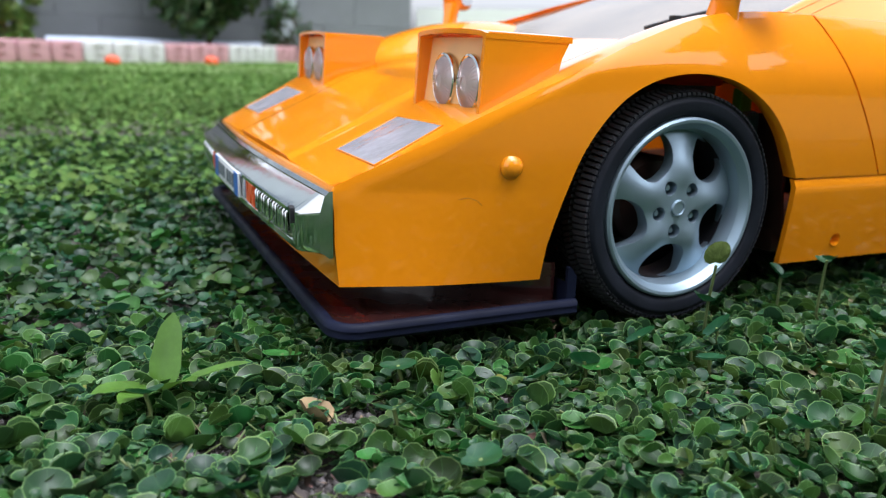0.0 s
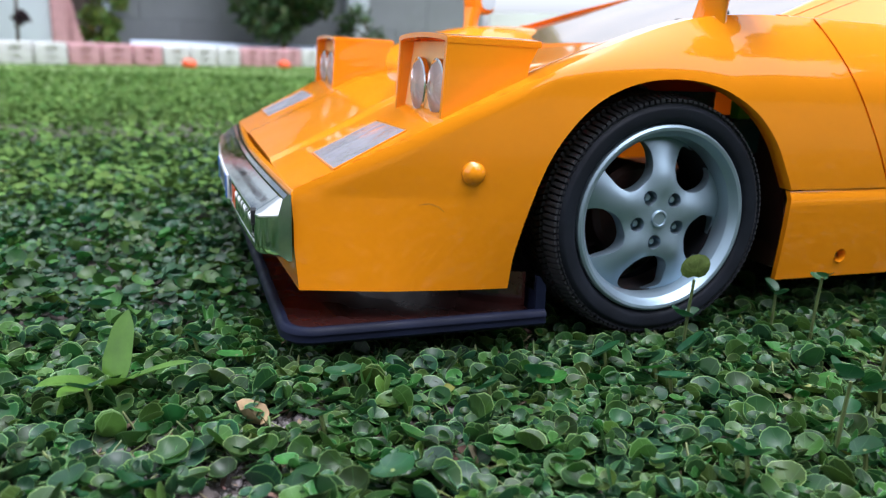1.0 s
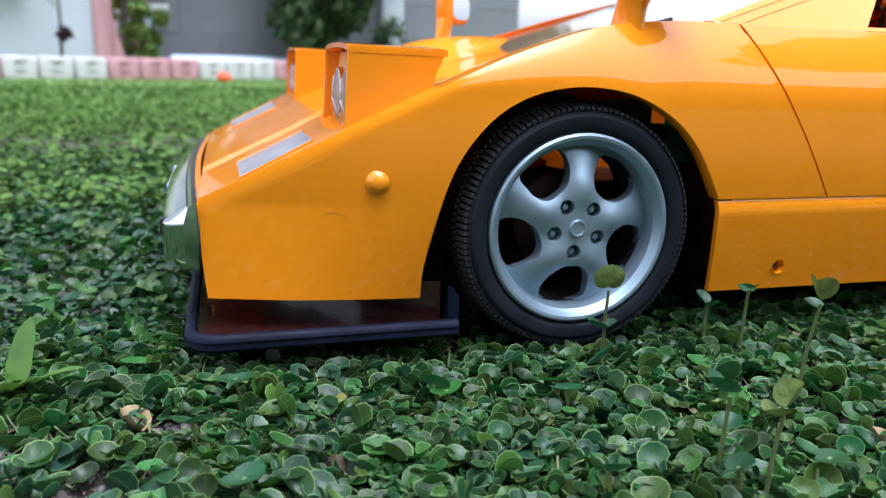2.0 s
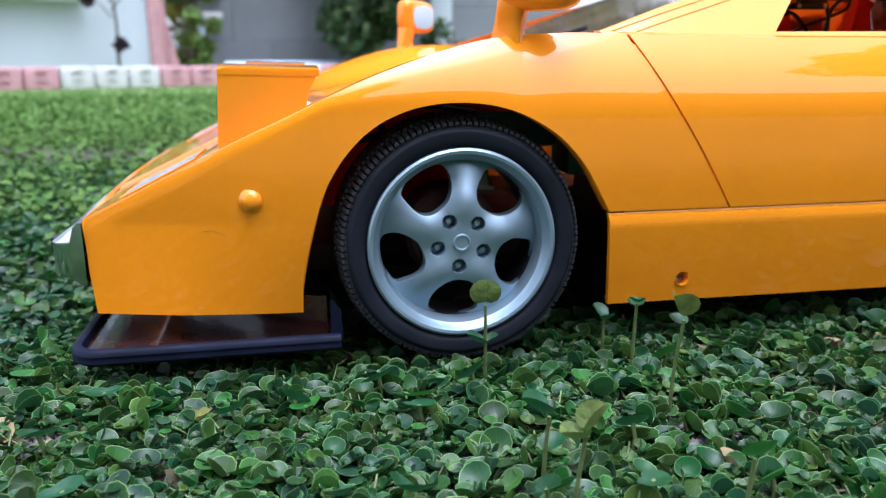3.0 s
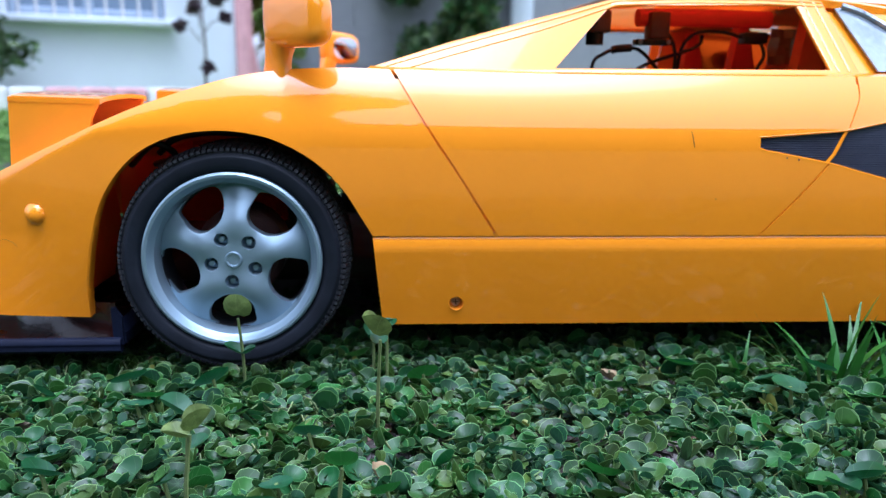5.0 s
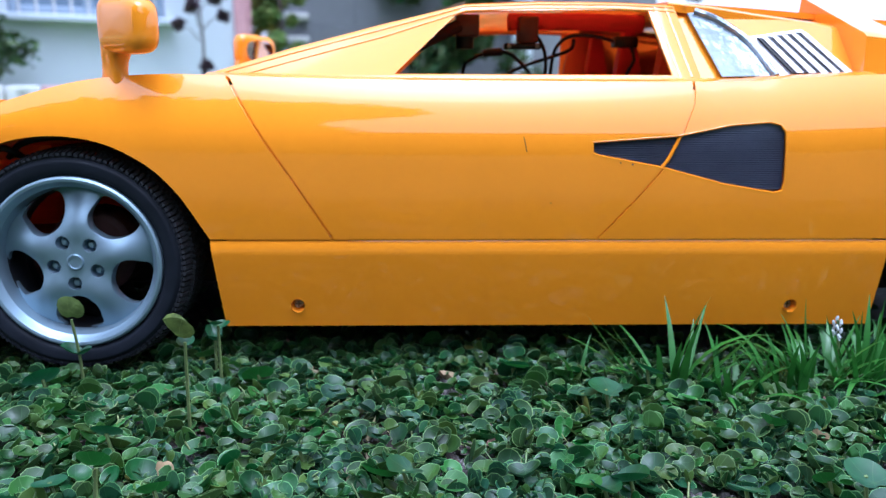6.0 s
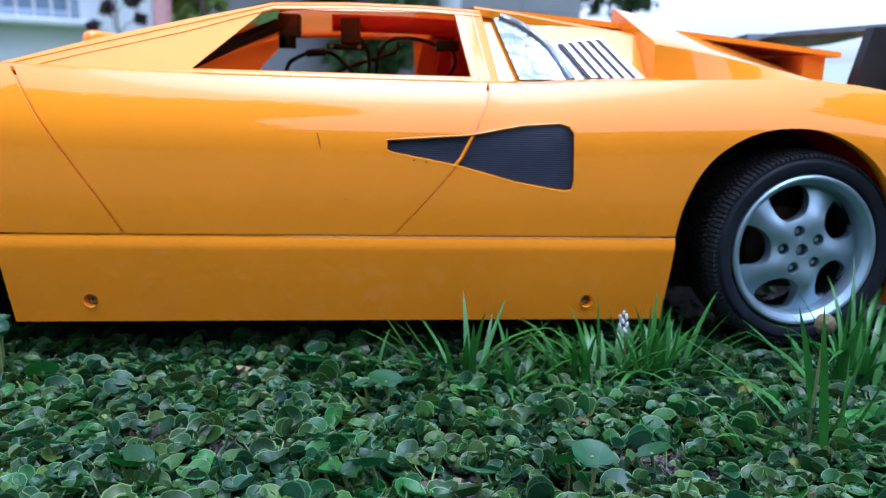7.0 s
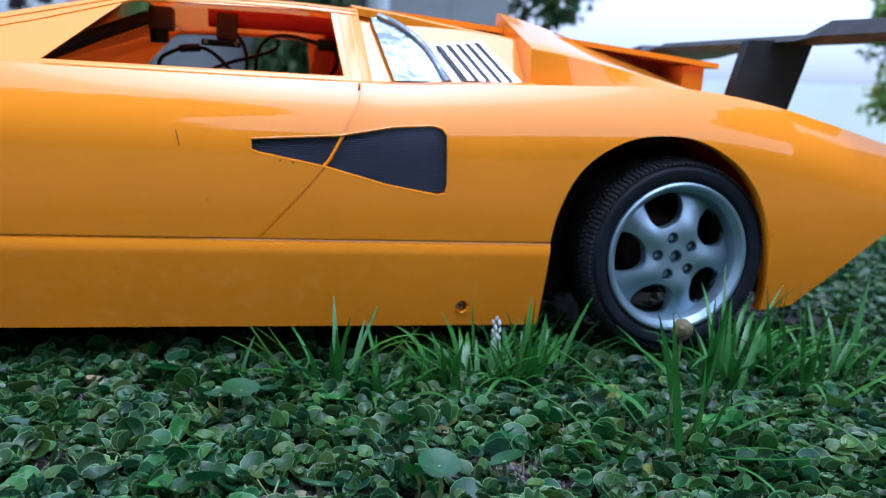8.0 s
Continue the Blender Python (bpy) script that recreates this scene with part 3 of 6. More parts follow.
    part("worn_patch", bm, BLACK, bumper, "dark worn corner of the chrome")


def splitter():
    """Dark tray under the nose, with a raised rim."""
    def ring(grow, corner):
        out = []
        u0, u1, v0, v1 = -0.1285 - grow, -0.0420, 0.0030 - grow, 2 * MID - 0.0030 + grow
        for cu, cv, a0 in ((u0 + corner, v0 + corner, 180), (u0 + corner, v1 - corner, 90)):
            arc = [(cu + corner * math.cos(radians(a0 + s * 90 / 8)), cv + corner * math.sin(radians(a0 + s * 90 / 8))) for s in range(9)]
            out += arc[::-1] if a0 == 180 else arc[::-1]
        return [(u1, v0)] + out + [(u1, v1)]
    bm = mesh()
    prism(bm, ring(-0.0015, 0.010), 0.0142, 0.0162, lambda u, v, d: Vector((u, v, d)))
    tray = part("splitter", bm, MAROON, car, "dark maroon plastic splitter tray with a raised rim")
    rows = []
    for g, w in ((-0.0035, 0.0158), (-0.0028, 0.0186), (-0.0012, 0.0190), (0.0002, 0.0182), (0.0006, 0.0168), (0.0000, 0.0166), (0.0004, 0.0145), (-0.0010, 0.0132), (-0.0035, 0.0136)):
        rows.append([Vector((u, v, w)) for u, v in ring(g, 0.010 + g)])
    bm = mesh()
    g = grid(bm, rows + rows[:1])
    bmesh.ops.remove_doubles(bm, verts=bm.verts, dist=1e-6)
    bmesh.ops.holes_fill(bm, edges=bm.edges, sides=0)
    part("splitter_rim", bm, NAVY, tray, angle=50)
    # air dam between the tray and the nose, a curved wall, and an upright fin at each end
    bm = mesh()
    pts = spline([(-0.048, 0.012, 0), (-0.075, 0.022, 0), (-0.100, 0.050, 0), (-0.108, MID, 0), (-0.100, 2 * MID - 0.050, 0), (-0.075, 2 * MID - 0.022, 0), (-0.048, 2 * MID - 0.012, 0)], 8)
    slab(bm, [[Vector((p.x, p.y, w)) for p in pts] for w in (0.0155, 0.022, 0.030)], lambda p: p + Vector((0.002, 0, 0)))
    part("air_dam", bm, MAROON, car)
    for s in (0, 1):
        bm = mesh()
        f = lambda a, b, d: Vector((a, 2 * MID - d if s else d, b))
        prism(bm, [(-0.0450, 0.0160), (-0.0415, 0.0160), (-0.0415, 0.0265), (-0.0440, 0.0300), (-0.0452, 0.0300)], 0.0050, 0.0065, f)
        prism(bm, [(-0.0440, 0.0160), (-0.0410, 0.0160), (-0.0410, 0.0200), (-0.0440, 0.0240)], 0.0065, 0.0400, f)
        part("splitter_fin", bm, NAVY, tray)


def headlight_pod(far):
    """Raised headlight box: a hood with cheeks, open at the back, two round lamps in its face."""
    M = mirrored if far else (lambda p: Vector(p))
    v0, v1 = 0.0120, 0.0665
    u_f, u_b, top = -0.0785, -0.0455, 0.1062
    pod = thing_part("headlight_pod", car)
    # profile of a cheek: upright front, flat top, hollow rear edge
    prof = [(u_f, 0.0765), (u_f + 0.0015, top - 0.001), (u_f + 0.003, top), (u_b, top - 0.0008), (u_b - 0.0015, 0.1025), (u_b - 0.0035, 0.0985), (u_b - 0.0045, 0.0940), (u_b - 0.003, 0.0890)]
    for a, b in ((v0, v0 + 0.002), (v1 - 0.002, v1)):
        bm = prism(mesh(), prof, a, b, lambda u, w, d: M((u, d, w)))
        rounded(bm, 0.0004, 1)
        part("cheek", bm, ORANGE, pod)
    rows = []
    for i in range(9):
        u = u_f + 0.0014 + (u_b - u_f - 0.0014) * i / 8
        rows.append([M((u, v0 - 0.00015 + (v1 - v0 + 0.0003) * j / 16, top - 0.0008 * i / 8 + 0.0002 + 0.0010 * math.sin(math.pi * j / 16) - 0.0006 * abs(j / 8 - 1) ** 12)) for j in range(17)])
    part("pod_top", slab(mesh(), rows, lambda p: p - Vector((0, 0, 0.0016))), ORANGE, pod)
    bm = mesh()
    rows = [[M((u_f + 0.0030 + 0.004 * (w - 0.077) / 0.03, v0 + 0.0015 + (v1 - v0 - 0.003) * j / 6, w)) for j in range(7)] for w in (0.0745, 0.085, 0.095, 0.1045)]
    slab(bm, rows, lambda p: p + Vector((0.002, 0, 0)))
    part("pod_face", bm, PEACH, pod)
    for v in (0.0265, 0.0465):
        prof = [(0.0, -0.0052), (0.0040, -0.0048), (0.0072, -0.0036), (0.0086, -0.0024), (0.0090, -0.0004), (0.0094, 0.0006)]
        lamp = part("headlamp", lathe(mesh(), prof, 40), LAMPGLASS, pod, "ribbed silvery round lamp")
        lamp.location = M((u_f + 0.0042, v, 0.0898))
        lamp.rotation_euler = (0, radians(6), radians(-90))
        lamp.scale = (0.90, 0.55, 0.96)
        bm = mesh()
        for k in range(36):
            a = 2 * math.pi * k / 36
            tube(bm, [(r * math.cos(a), d - 0.0002, r * math.sin(a)) for r, d in ((0.0022, -0.0051), (0.0040, -0.0049), (0.0072, -0.0037), (0.0086, -0.0025))], 0.00026, 4)
        part("lamp_ribs", bm, LAMPGLASS, lamp)
        part("lamp_ring", lathe(mesh(), [(0.0086, -0.0022), (0.0092, -0.0028), (0.0099, -0.0022), (0.0100, 0.0008), (0.0088, 0.0008)], 40, True), CHROME, lamp)
    # hinge block behind
    bm = mesh()
    box(bm, M(((u_f + u_b) / 2 + 0.006, (v0 + v1) / 2, 0.0890)), (0.014, 0.030, 0.010))
    part("hinge_block", rounded(bm, 0.002, 2), INNER, pod)
    bm = tube(mesh(), [M((u_b - 0.006, v0 + 0.004, 0.092)), M((u_b - 0.004, v0 + 0.010, 0.0935))], 0.0018, 10)
    part("hinge_pin", bm, CHROME, pod)
    # silver lens lying in the deck before the pod
    rows = []
    for i in range(9):
        u = -0.1105 + 0.0235 * i / 8
        rows.append([M((u, 0.0185 + 0.0405 * j / 12 + 0.0015 * i / 8, hood_height(u, 0.0185 + 0.0405 * j / 12) + 0.0003)) for j in range(13)])
    lens = part("parking_light", slab(mesh(), rows, lambda p: p - Vector((0, 0, 0.0008))), FOIL, car, "crinkled silver parking light sticker")
    bm = mesh()
    edge = rows[0] + [r[-1] for r in rows[1:]] + rows[-1][::-1][1:] + [r[0] for r in rows[::-1][1:]]
    tube(bm, edge, 0.0003, 5)
    part("light_surround", bm, ORANGE, lens)


def thing_part(name, parent):
    e = new(name)
    e.empty_display_size = 0.01
    e.parent = parent
    return e


def wing_mirror(far):
    M = mirrored if far else (lambda p: Vector(p))
    # a rounded shell swept outward and back from a slimmer foot on the fender
    power = lambda x, k: math.copysign(abs(x) ** k, x)
    c, sn = math.cos(radians(42)), math.sin(radians(42))
    to = lambda a, w, d: M((0.0176 + a * c + d * sn, 0.0130 - a * sn + d * c, w))
    rows = []
    for w, mid, half, deep in ((0.1120, -0.0008, 0.0060, 0.0036), (0.1150, -0.0006, 0.0057, 0.0034), (0.1180, -0.0003, 0.0052, 0.0034), (0.1210, 0.0002, 0.0050, 0.0036), (0.1235, 0.0010, 0.0052, 0.0042), (0.1270, 0.0022, 0.0058, 0.0048), (0.1310, 0.0030, 0.0056, 0.0044)):
        rows.append([to(mid + half * power(math.cos(t), 0.6), w, deep * power(math.sin(t), 0.6)) for t in [2 * math.pi * j / 28 for j in range(28)]])
    bm = mesh()
    g = grid(bm, rows, closed=True)
    bm.faces.new(g[0])
    bm.faces.new(g[-1][::-1])
    mir = part("wing_mirror", bm, ORANGE, car, "orange plastic wing mirror", angle=60)
    rows = []
    for i in range(17):
        ph = -math.pi / 2 + math.pi * i / 16
        row = []
        for j in range(40):
            th = 2 * math.pi * j / 40
            k = power(math.cos(ph), 0.45)
            a, b = k * power(math.cos(th), 0.5), k * power(math.sin(th), 0.5)
            row.append(to(0.0104 + 0.0146 * a, 0.1338 + 0.0101 * b * (1 - 0.06 * a) - 0.0006 * a, 0.0058 * power(math.sin(ph), 0.7)))
        rows.append(row)
    bm = mesh()
    grid(bm, rows, closed=True)
    bmesh.ops.remove_doubles(bm, verts=bm.verts, dist=1e-5)
    part("mirror_shell", bm, ORANGE, mir, angle=60)
    oval = [(0.0108 + 0.0098 * power(math.cos(a), 0.7), 0.1335 + 0.0068 * power(math.sin(a), 0.7)) for a in [2 * math.pi * k / 36 for k in range(36)]]
    part("mirror_glass", prism(mesh(), oval, 0.0050, 0.0061, to), MIRROR, mir, "silver mirror sheet")


def cabin_v(w):
    return 0.0165 + 0.90 * (w - 0.1165)


def cabin_side(far):
    M = mirrored if far else (lambda p: Vector(p))
    to = lambda u, w, d: M((u, cabin_v(w) + d, w))
    outline = [(0.0450, 0.1160), (0.0800, 0.1275), (0.1150, 0.1375), (0.1480, 0.1462), (0.1780, 0.1478), (0.2100, 0.1480), (0.2345, 0.1472), (0.2385, 0.1160)]
    panel = part("cabin_side", prism(mesh(), outline, 0.0, 0.0026, to), ORANGE_THIN if far else ORANGE, car)
    cut(panel, [prism(mesh(), [(0.1195, 0.1182), (0.1455, 0.1432), (0.2230, 0.1450), (0.2272, 0.1188)], -0.02, 0.02, to)])
    bevelled(panel, 0.0007, 2)
    # raised strips along the pillar and roof edge, and the pillar's two ribs
    for off in (0.0022, 0.0052):
        bm = mesh()
        line = [(0.0520, 0.1190), (0.0800, 0.1275), (0.1150, 0.1375), (0.1480, 0.1462), (0.1780, 0.1478), (0.2100, 0.1480), (0.2340, 0.1472)]
        tube(bm, [to(u, w - off * (1 if u < 0.147 else 0.55), 0.0004) for u, w in line], 0.0007, 6)
        part("pillar_strip", bm, ORANGE, panel)
    for off in (0.0030, 0.0075):
        bm = tube(mesh(), [to(0.2232 + off, 0.1462, 0.0004), to(0.2272 + off, 0.1180, 0.0004)], 0.0006, 6)
        part("pillar_strip", bm, ORANGE, panel)
    # ledge under the window
    rows = []
    for k, (dv, dw) in enumerate(((0.0, -0.0006), (0.004, 0.0003), (0.0, 0.0))):
        r = []
        for j in range(61):
            u = 0.050 + 0.255 * j / 60
            e = flank(u, crest(u))
            r.append(M((u, e + 0.0002, crest(u) - 0.0004) if k == 0 else (u, e + (cabin_v(0.1165) - e) * 0.5 + 0.0005, crest(u) + 0.0006) if k == 1 else (u, cabin_v(0.1165) + 0.003, crest(u) + 0.0012)))
        rows.append(r)
    part("window_ledge", slab(mesh(), rows, lambda p: p - Vector((0, 0, 0.0015))), ORANGE, panel)
    # quarter window behind the pillar
    q = [(0.2400, 0.1440), (0.2440, 0.1445), (0.2520, 0.1405), (0.2620, 0.1320), (0.2685, 0.1190), (0.2475, 0.1185)]
    qw = part("quarter_window", prism(mesh(), q, 0.0016, 0.0028, to), CLEARFILM, car, "clear moulded quarter window reflecting the sky")
    bm = mesh()
    tube(bm, spline([to(0.2430, 0.1450, 0.001), to(0.2520, 0.1412, 0.001), to(0.2620, 0.1326, 0.001), to(0.2690, 0.1190, 0.001)], 5), 0.0014, 8)
    part("window_edge", bm, CLEARFILM, qw)
    # louvre panel with five slots between six slats
    lou = part("louvre_panel", prism(mesh(), [(0.2630, 0.1345), (0.2870, 0.1380), (0.3035, 0.1195), (0.2720, 0.1190)], 0.0030, 0.0042, to), SLATSILVER, car, "silver louvred panel with dark slots")
    for k in range(5):
        a, b = 0.2668 + 0.0042 * k, 0.2762 + 0.0050 * k
        t0, t1 = 0.1342 + 0.0006 * k, 0.1204
        bm = prism(mesh(), [(a, t0), (a + 0.0014, t0), (b + 0.0014, t1), (b, t1)], 0.0012, 0.0031, to)
        part("slot", bm, BLACK, lou)
        bm = prism(mesh(), [(a + 0.0014, t0), (a + 0.0036, t0), (b + 0.0043, t1), (b + 0.0014, t1)], 0.0004, 0.0031, to)
        part("slat", bm, SLATSILVER, lou)
    # buttress from the roof down behind the windows
    bm = mesh()
    rows = [[M((u, 0.0440 + dv, w + dw)) for u, w in ((0.2320, 0.1478), (0.2500, 0.1462), (0.2700, 0.1435), (0.3060, 0.1392))] for dv, dw in ((0.0, 0.0), (0.0015, 0.0010), (0.012, 0.0012), (0.030, 0.0012))]
    slab(bm, rows, lambda p: p - Vector((0, 0, 0.003)))
    part("roof_buttress", bm, ORANGE, car)
    bm = prism(mesh(), [(0.2345, 0.1475), (0.2700, 0.1432), (0.3060, 0.1390), (0.3060, 0.1160), (0.2385, 0.1160)], 0.0045, 0.0065, to)
    part("buttress_wall", bm, ORANGE_THIN if far else ORANGE, car)


def air_scoop(far):
    """Box intake on the shoulder that slopes away to the tail."""
    M = mirrored if far else (lambda p: Vector(p))
    st = []
    for s in np.linspace(0, 1, 14):
        uf = 0.3035
        a = Vector((uf + (0.385 - uf) * s, 0.0185 + 0.004 * s, crest(uf + (0.385 - uf) * s) - 0.0015))
        b = Vector((a.x, 0.0195 + 0.010 * s, 0.1352 + (0.1225 - 0.1352) * s ** 1.25))
        c = Vector((uf + (0.415 - uf) * s, 0.0735 + 0.002 * s, 0.1545 + (0.1235 - 0.1545) * s ** 1.15))
        d = Vector((c.x, 0.0790, 0.1180))
        st.append((a, b, c, d))
    rows = []
    for a, b, c, d in st:
        row = [a, a * 0.5 + b * 0.5, b * 0.96 + a * 0.04, b * 0.97 + c * 0.03] + [b * (1 - t) + c * t for t in (0.2, 0.5, 0.8)] + [c * 0.97 + b * 0.03, c * 0.97 + d * 0.03, d]
        rows.append([M(p) for p in row])
    bm = mesh()
    g = grid(bm, rows)
    bm.faces.new(g[0])
    part("air_scoop", bm, ORANGE, car, angle=28)


def upper_shell():
    # roof
    rows = []
    for i in range(13):
        u = 0.1480 + 0.092 * i / 12
        e = curve_value([(0.148, 0.1462), (0.178, 0.1478), (0.210, 0.1480), (0.240, 0.1470)], u)
        a = cabin_v(e)
        rows.append([Vector((u, a + (2 * MID - 2 * a) * j / 30, e + 0.0030 * math.sin(math.pi * j / 30) ** 0.6)) for j in range(31)])
    part("roof", slab(mesh(), rows, lambda p: p - Vector((0, 0, 0.0022))), ORANGE_THIN, car)
    # windscreen, a tinted sheet between cowl and roof
    rows = []
    for i in range(13):
        t = i / 12
        u, w = 0.0480 + 0.1005 * t, 0.1145 + 0.0335 * t
        a = cabin_v(w) + 0.0035 + 0.004 * (1 - t)
        rows.append([Vector((u - 0.018 * (1 - t) * math.sin(math.pi * j / 24), a + (2 * MID - 2 * a) * j / 24, w - 0.010 * (1 - t) * math.sin(math.pi * j / 24) + 0.0010 * math.sin(math.pi * j / 24))) for j in range(25)])
    ws = part("windscreen", slab(mesh(), rows, lambda p: p - Vector((0, 0, 0.0012))), TINTED, car, "tinted windscreen reflecting sky and trees")
    for v, s in ((0.0900, 1),):
        bm = tube(mesh(), [(0.0440, v, 0.1125), (0.0540, v - 0.010, 0.1168), (0.0660, v - 0.024, 0.1212)], 0.0009, 6)
        box(bm, (0.0540, v - 0.010, 0.1172), (0.006, 0.004, 0.002))
        part("wiper", bm, BLACK, ws)
    # cowl between the hood and the glass
    rows = [[Vector((u, 0.012 + (2 * MID - 0.024) * j / 30, (crest(u) if j in (0, 30) else 0) or hood_height(u, 0.012 + (2 * MID - 0.024) * j / 30) - 0.0012)) for j in range(31)] for u in np.linspace(0.044, 0.070, 6)]
    part("cowl", slab(mesh(), rows, lambda p: p - Vector((0, 0, 0.002))), ORANGE, car)
    # rear deck between the shoulders
    rows = []
    for i in range(31):
        u = 0.2950 + 0.212 * i / 30
        e = flank(u, crest(u))
        rows.append([Vector((u, e + (2 * MID - 2 * e) * j / 40, crest(u) + 0.0012 * math.sin(math.pi * j / 40))) for j in range(41)])
    part("rear_deck", slab(mesh(), rows, lambda p: p - Vector((0, 0, 0.0022))), ORANGE, car)
    # raised engine cover that ends in a lip
    rows = []
    for i in range(17):
        t = i / 16
        u, w = 0.2350 + 0.180 * t, 0.1500 + (0.1375 - 0.1500) * t ** 1.2
        rows.append([Vector((u, 0.060 + (2 * MID - 0.120) * j / 20, w + 0.001 * math.sin(math.pi * j / 20))) for j in range(21)])
    slabbed = slab(mesh(), rows, lambda p: p - Vector((0, 0, 0.0025)))
    cover = part("engine_cover", slabbed, ORANGE, car)
    bm = mesh()
    box(bm, (0.4040, MID, 0.1265), (0.012, 2 * MID - 0.128, 0.019))
    part("cover_end", rounded(bm, 0.001, 2), ORANGE, cover)
    # low tail fairing seen past the cover
    bm = mesh()
    slab(bm, [[Vector((u, v, crest(u) + h)) for u in np.linspace(0.380, 0.430, 9)] for v, h in ((0.030, 0.0), (0.034, 0.0022), (0.052, 0.0030), (0.056, 0.0004))], lambda p: p - Vector((0, 0, 0.003)))
    part("tail_fairing", bm, ORANGE, car)
    # tail panel
    bm = mesh()
    box(bm, (0.5060, MID, 0.0910), (0.002, 2 * MID - 0.034, 0.0120))
    part("tail_panel", bm, BLACK, car)


def rear_wing():
    """Black wing on two pylons: a low middle and a raised end on each side."""
    bm = mesh()
    sec = lambda v, w, u0, u1, th: [Vector((u0, v, w + th * 0.3)), Vector((u0 + 0.006, v, w + th)), Vector((u1, v, w + th + 0.003)), Vector((u1, v, w + 0.006)), Vector((u0 + 0.008, v, w))]
    span = [(-0.002, 0.1480, 0.453, 0.520, 0.0095), (0.034, 0.1485, 0.449, 0.518, 0.0105), (0.045, 0.1480, 0.444, 0.512, 0.0050), (MID, 0.1478, 0.416, 0.484, 0.0042)]
    span += [(2 * MID - v, w, a, b, th) for v, w, a, b, th in span[-2::-1]]
    g = grid(bm, [sec(v, w, a, b, th) for v, w, a, b, th in span], closed=True)
    bm.faces.new(g[0])
    bm.faces.new(g[-1][::-1])
    wing = part("rear_wing", bm, BLACK, car, "black plastic rear wing on two pylons", angle=20)
    for s in (0, 1):
        f = lambda u, w, d: Vector((u, 2 * MID - d if s else d, w))
        bm = prism(mesh(), [(0.4185, 0.1130), (0.4275, 0.1495), (0.4640, 0.1520), (0.4525, 0.1130)], 0.0560, 0.0620, f)
        part("pylon", rounded(bm, 0.0012, 2), BLACK, wing)


def wheel(u, far, spin):
    """A five-spoked silver wheel with a low black tyre."""
    root = new("wheel")
    root.empty_display_size = 0.01
    root.parent = car
    v = 2 * MID - 0.0045 if far else 0.0045
    root.location = (u, v, HUB_WR if u == HUB_R else HUB_W)
    root.rotation_euler = (0, 0, math.pi if far else 0)
    R, r = 0.0425, 0.0328
    tyre_prof = [(r - 0.0010, 0.0020), (r + 0.0004, -0.0006), (r + 0.0016, -0.0017), (r + 0.0045, -0.0021), (R - 0.0042, -0.0018), (R - 0.0030, -0.0004), (R - 0.0024, 0.0012), (R - 0.0022, 0.0300), (R - 0.0040, 0.0335), (r - 0.001, 0.0335)]
    bm = lathe(mesh(), [(p.x, p.y) for p in spline([(a, b, 0) for a, b in tyre_prof], 3)], 96)
    tyre = part("tyre", bm, RUBBER, root)
    bm = mesh()
    N = 120
    for k in range(N):
        for lane, (d0, d1, slant) in enumerate(((-0.0008, 0.0050, 0.0), (0.0064, 0.0105, 0.35), (0.0114, 0.0155, -0.35), (0.0164, 0.0205, 0.35), (0.0214, 0.0255, -0.35), (0.0264, 0.0320, 0.0))):
            a = 2 * math.pi * (k + 0.5 * (lane % 2)) / N
            half = 2 * math.pi / N * 0.33
            vs = []
            for rr in (R - 0.0026, R + 0.0002 - (0.0005 if lane in (0, 5) else 0)):
                for da, d in ((-half, d0), (half, d0), (half, d1), (-half, d1)):
                    aa = a + da + slant * (d - d0) / R
                    low = 0.0013 if (d < 0.001 or d > 0.0315) else 0.0
                    vs.append(bm.verts.new(((rr - low) * math.cos(aa), d, (rr - low) * math.sin(aa))))
            for f in ((4, 5, 6, 7), (0, 1, 5, 4), (1, 2, 6, 5), (2, 3, 7, 6), (3, 0, 4, 7)):
                bm.faces.new([vs[i] for i in f])
    tr = part("tread", bm, DUST, tyre, angle=20)
    tr["kind"] = "stuff"
    # stepped rim ring
    rim_prof = [(r - 0.0002, 0.0008), (r - 0.0004, -0.0014), (r - 0.0012, -0.0020), (r - 0.0022, -0.0018), (r - 0.0030, -0.0006), (r - 0.0036, 0.0004), (r - 0.0042, 0.0010), (r - 0.0048, 0.0030), (r - 0.0052, 0.0052), (r - 0.0052, 0.0070), (r - 0.0002, 0.0080)]
    part("rim", lathe(mesh(), rim_prof, 96), SILVER, root, angle=28)
    part("barrel", lathe(mesh(), [(r - 0.0054, 0.0072), (r - 0.0056, 0.0200), (r - 0.0002, 0.0210), (r - 0.0002, 0.0084)], 64, True), BLACK, root)
    # spoked face: a dished disc with five openings
    face = [(0.0, 0.0010), (0.0030, 0.0010), (0.0060, 0.0011), (0.0085, 0.0010), (0.0105, 0.0009), (0.0130, 0.0012), (0.0160, 0.0018), (0.0185, 0.0026), (0.0215, 0.0034), (0.0245, 0.0042), (0.0278, 0.0052), (0.0278, 0.0098), (0.0160, 0.0072), (0.0, 0.0060)]
    bm = lathe(mesh(), face, 160)
    for vert in bm.verts:
        if vert.co.y < 0.0058:
            rr, th = math.hypot(vert.co.x, vert.co.z), math.atan2(vert.co.z, vert.co.x)
            vert.co.y += 0.0030 * (0.5 - 0.5 * math.cos(5 * (th - radians(84 + spin)))) * clamp01((rr - 0.007) / 0.010) - 0.0012 * clamp01((rr - 0.006) / 0.008) * clamp01((0.024 - rr) / 0.008)
    spokes = part("spokes", bm, SILVER, root)
    k = 0.0325 / 310
    hole = [(-200, 166), (-140, 234), (-62, 260), (-27, 234), (-18, 182), (-33, 131), (-70, 95), (-106, 81), (-146, 90), (-180, 124)]
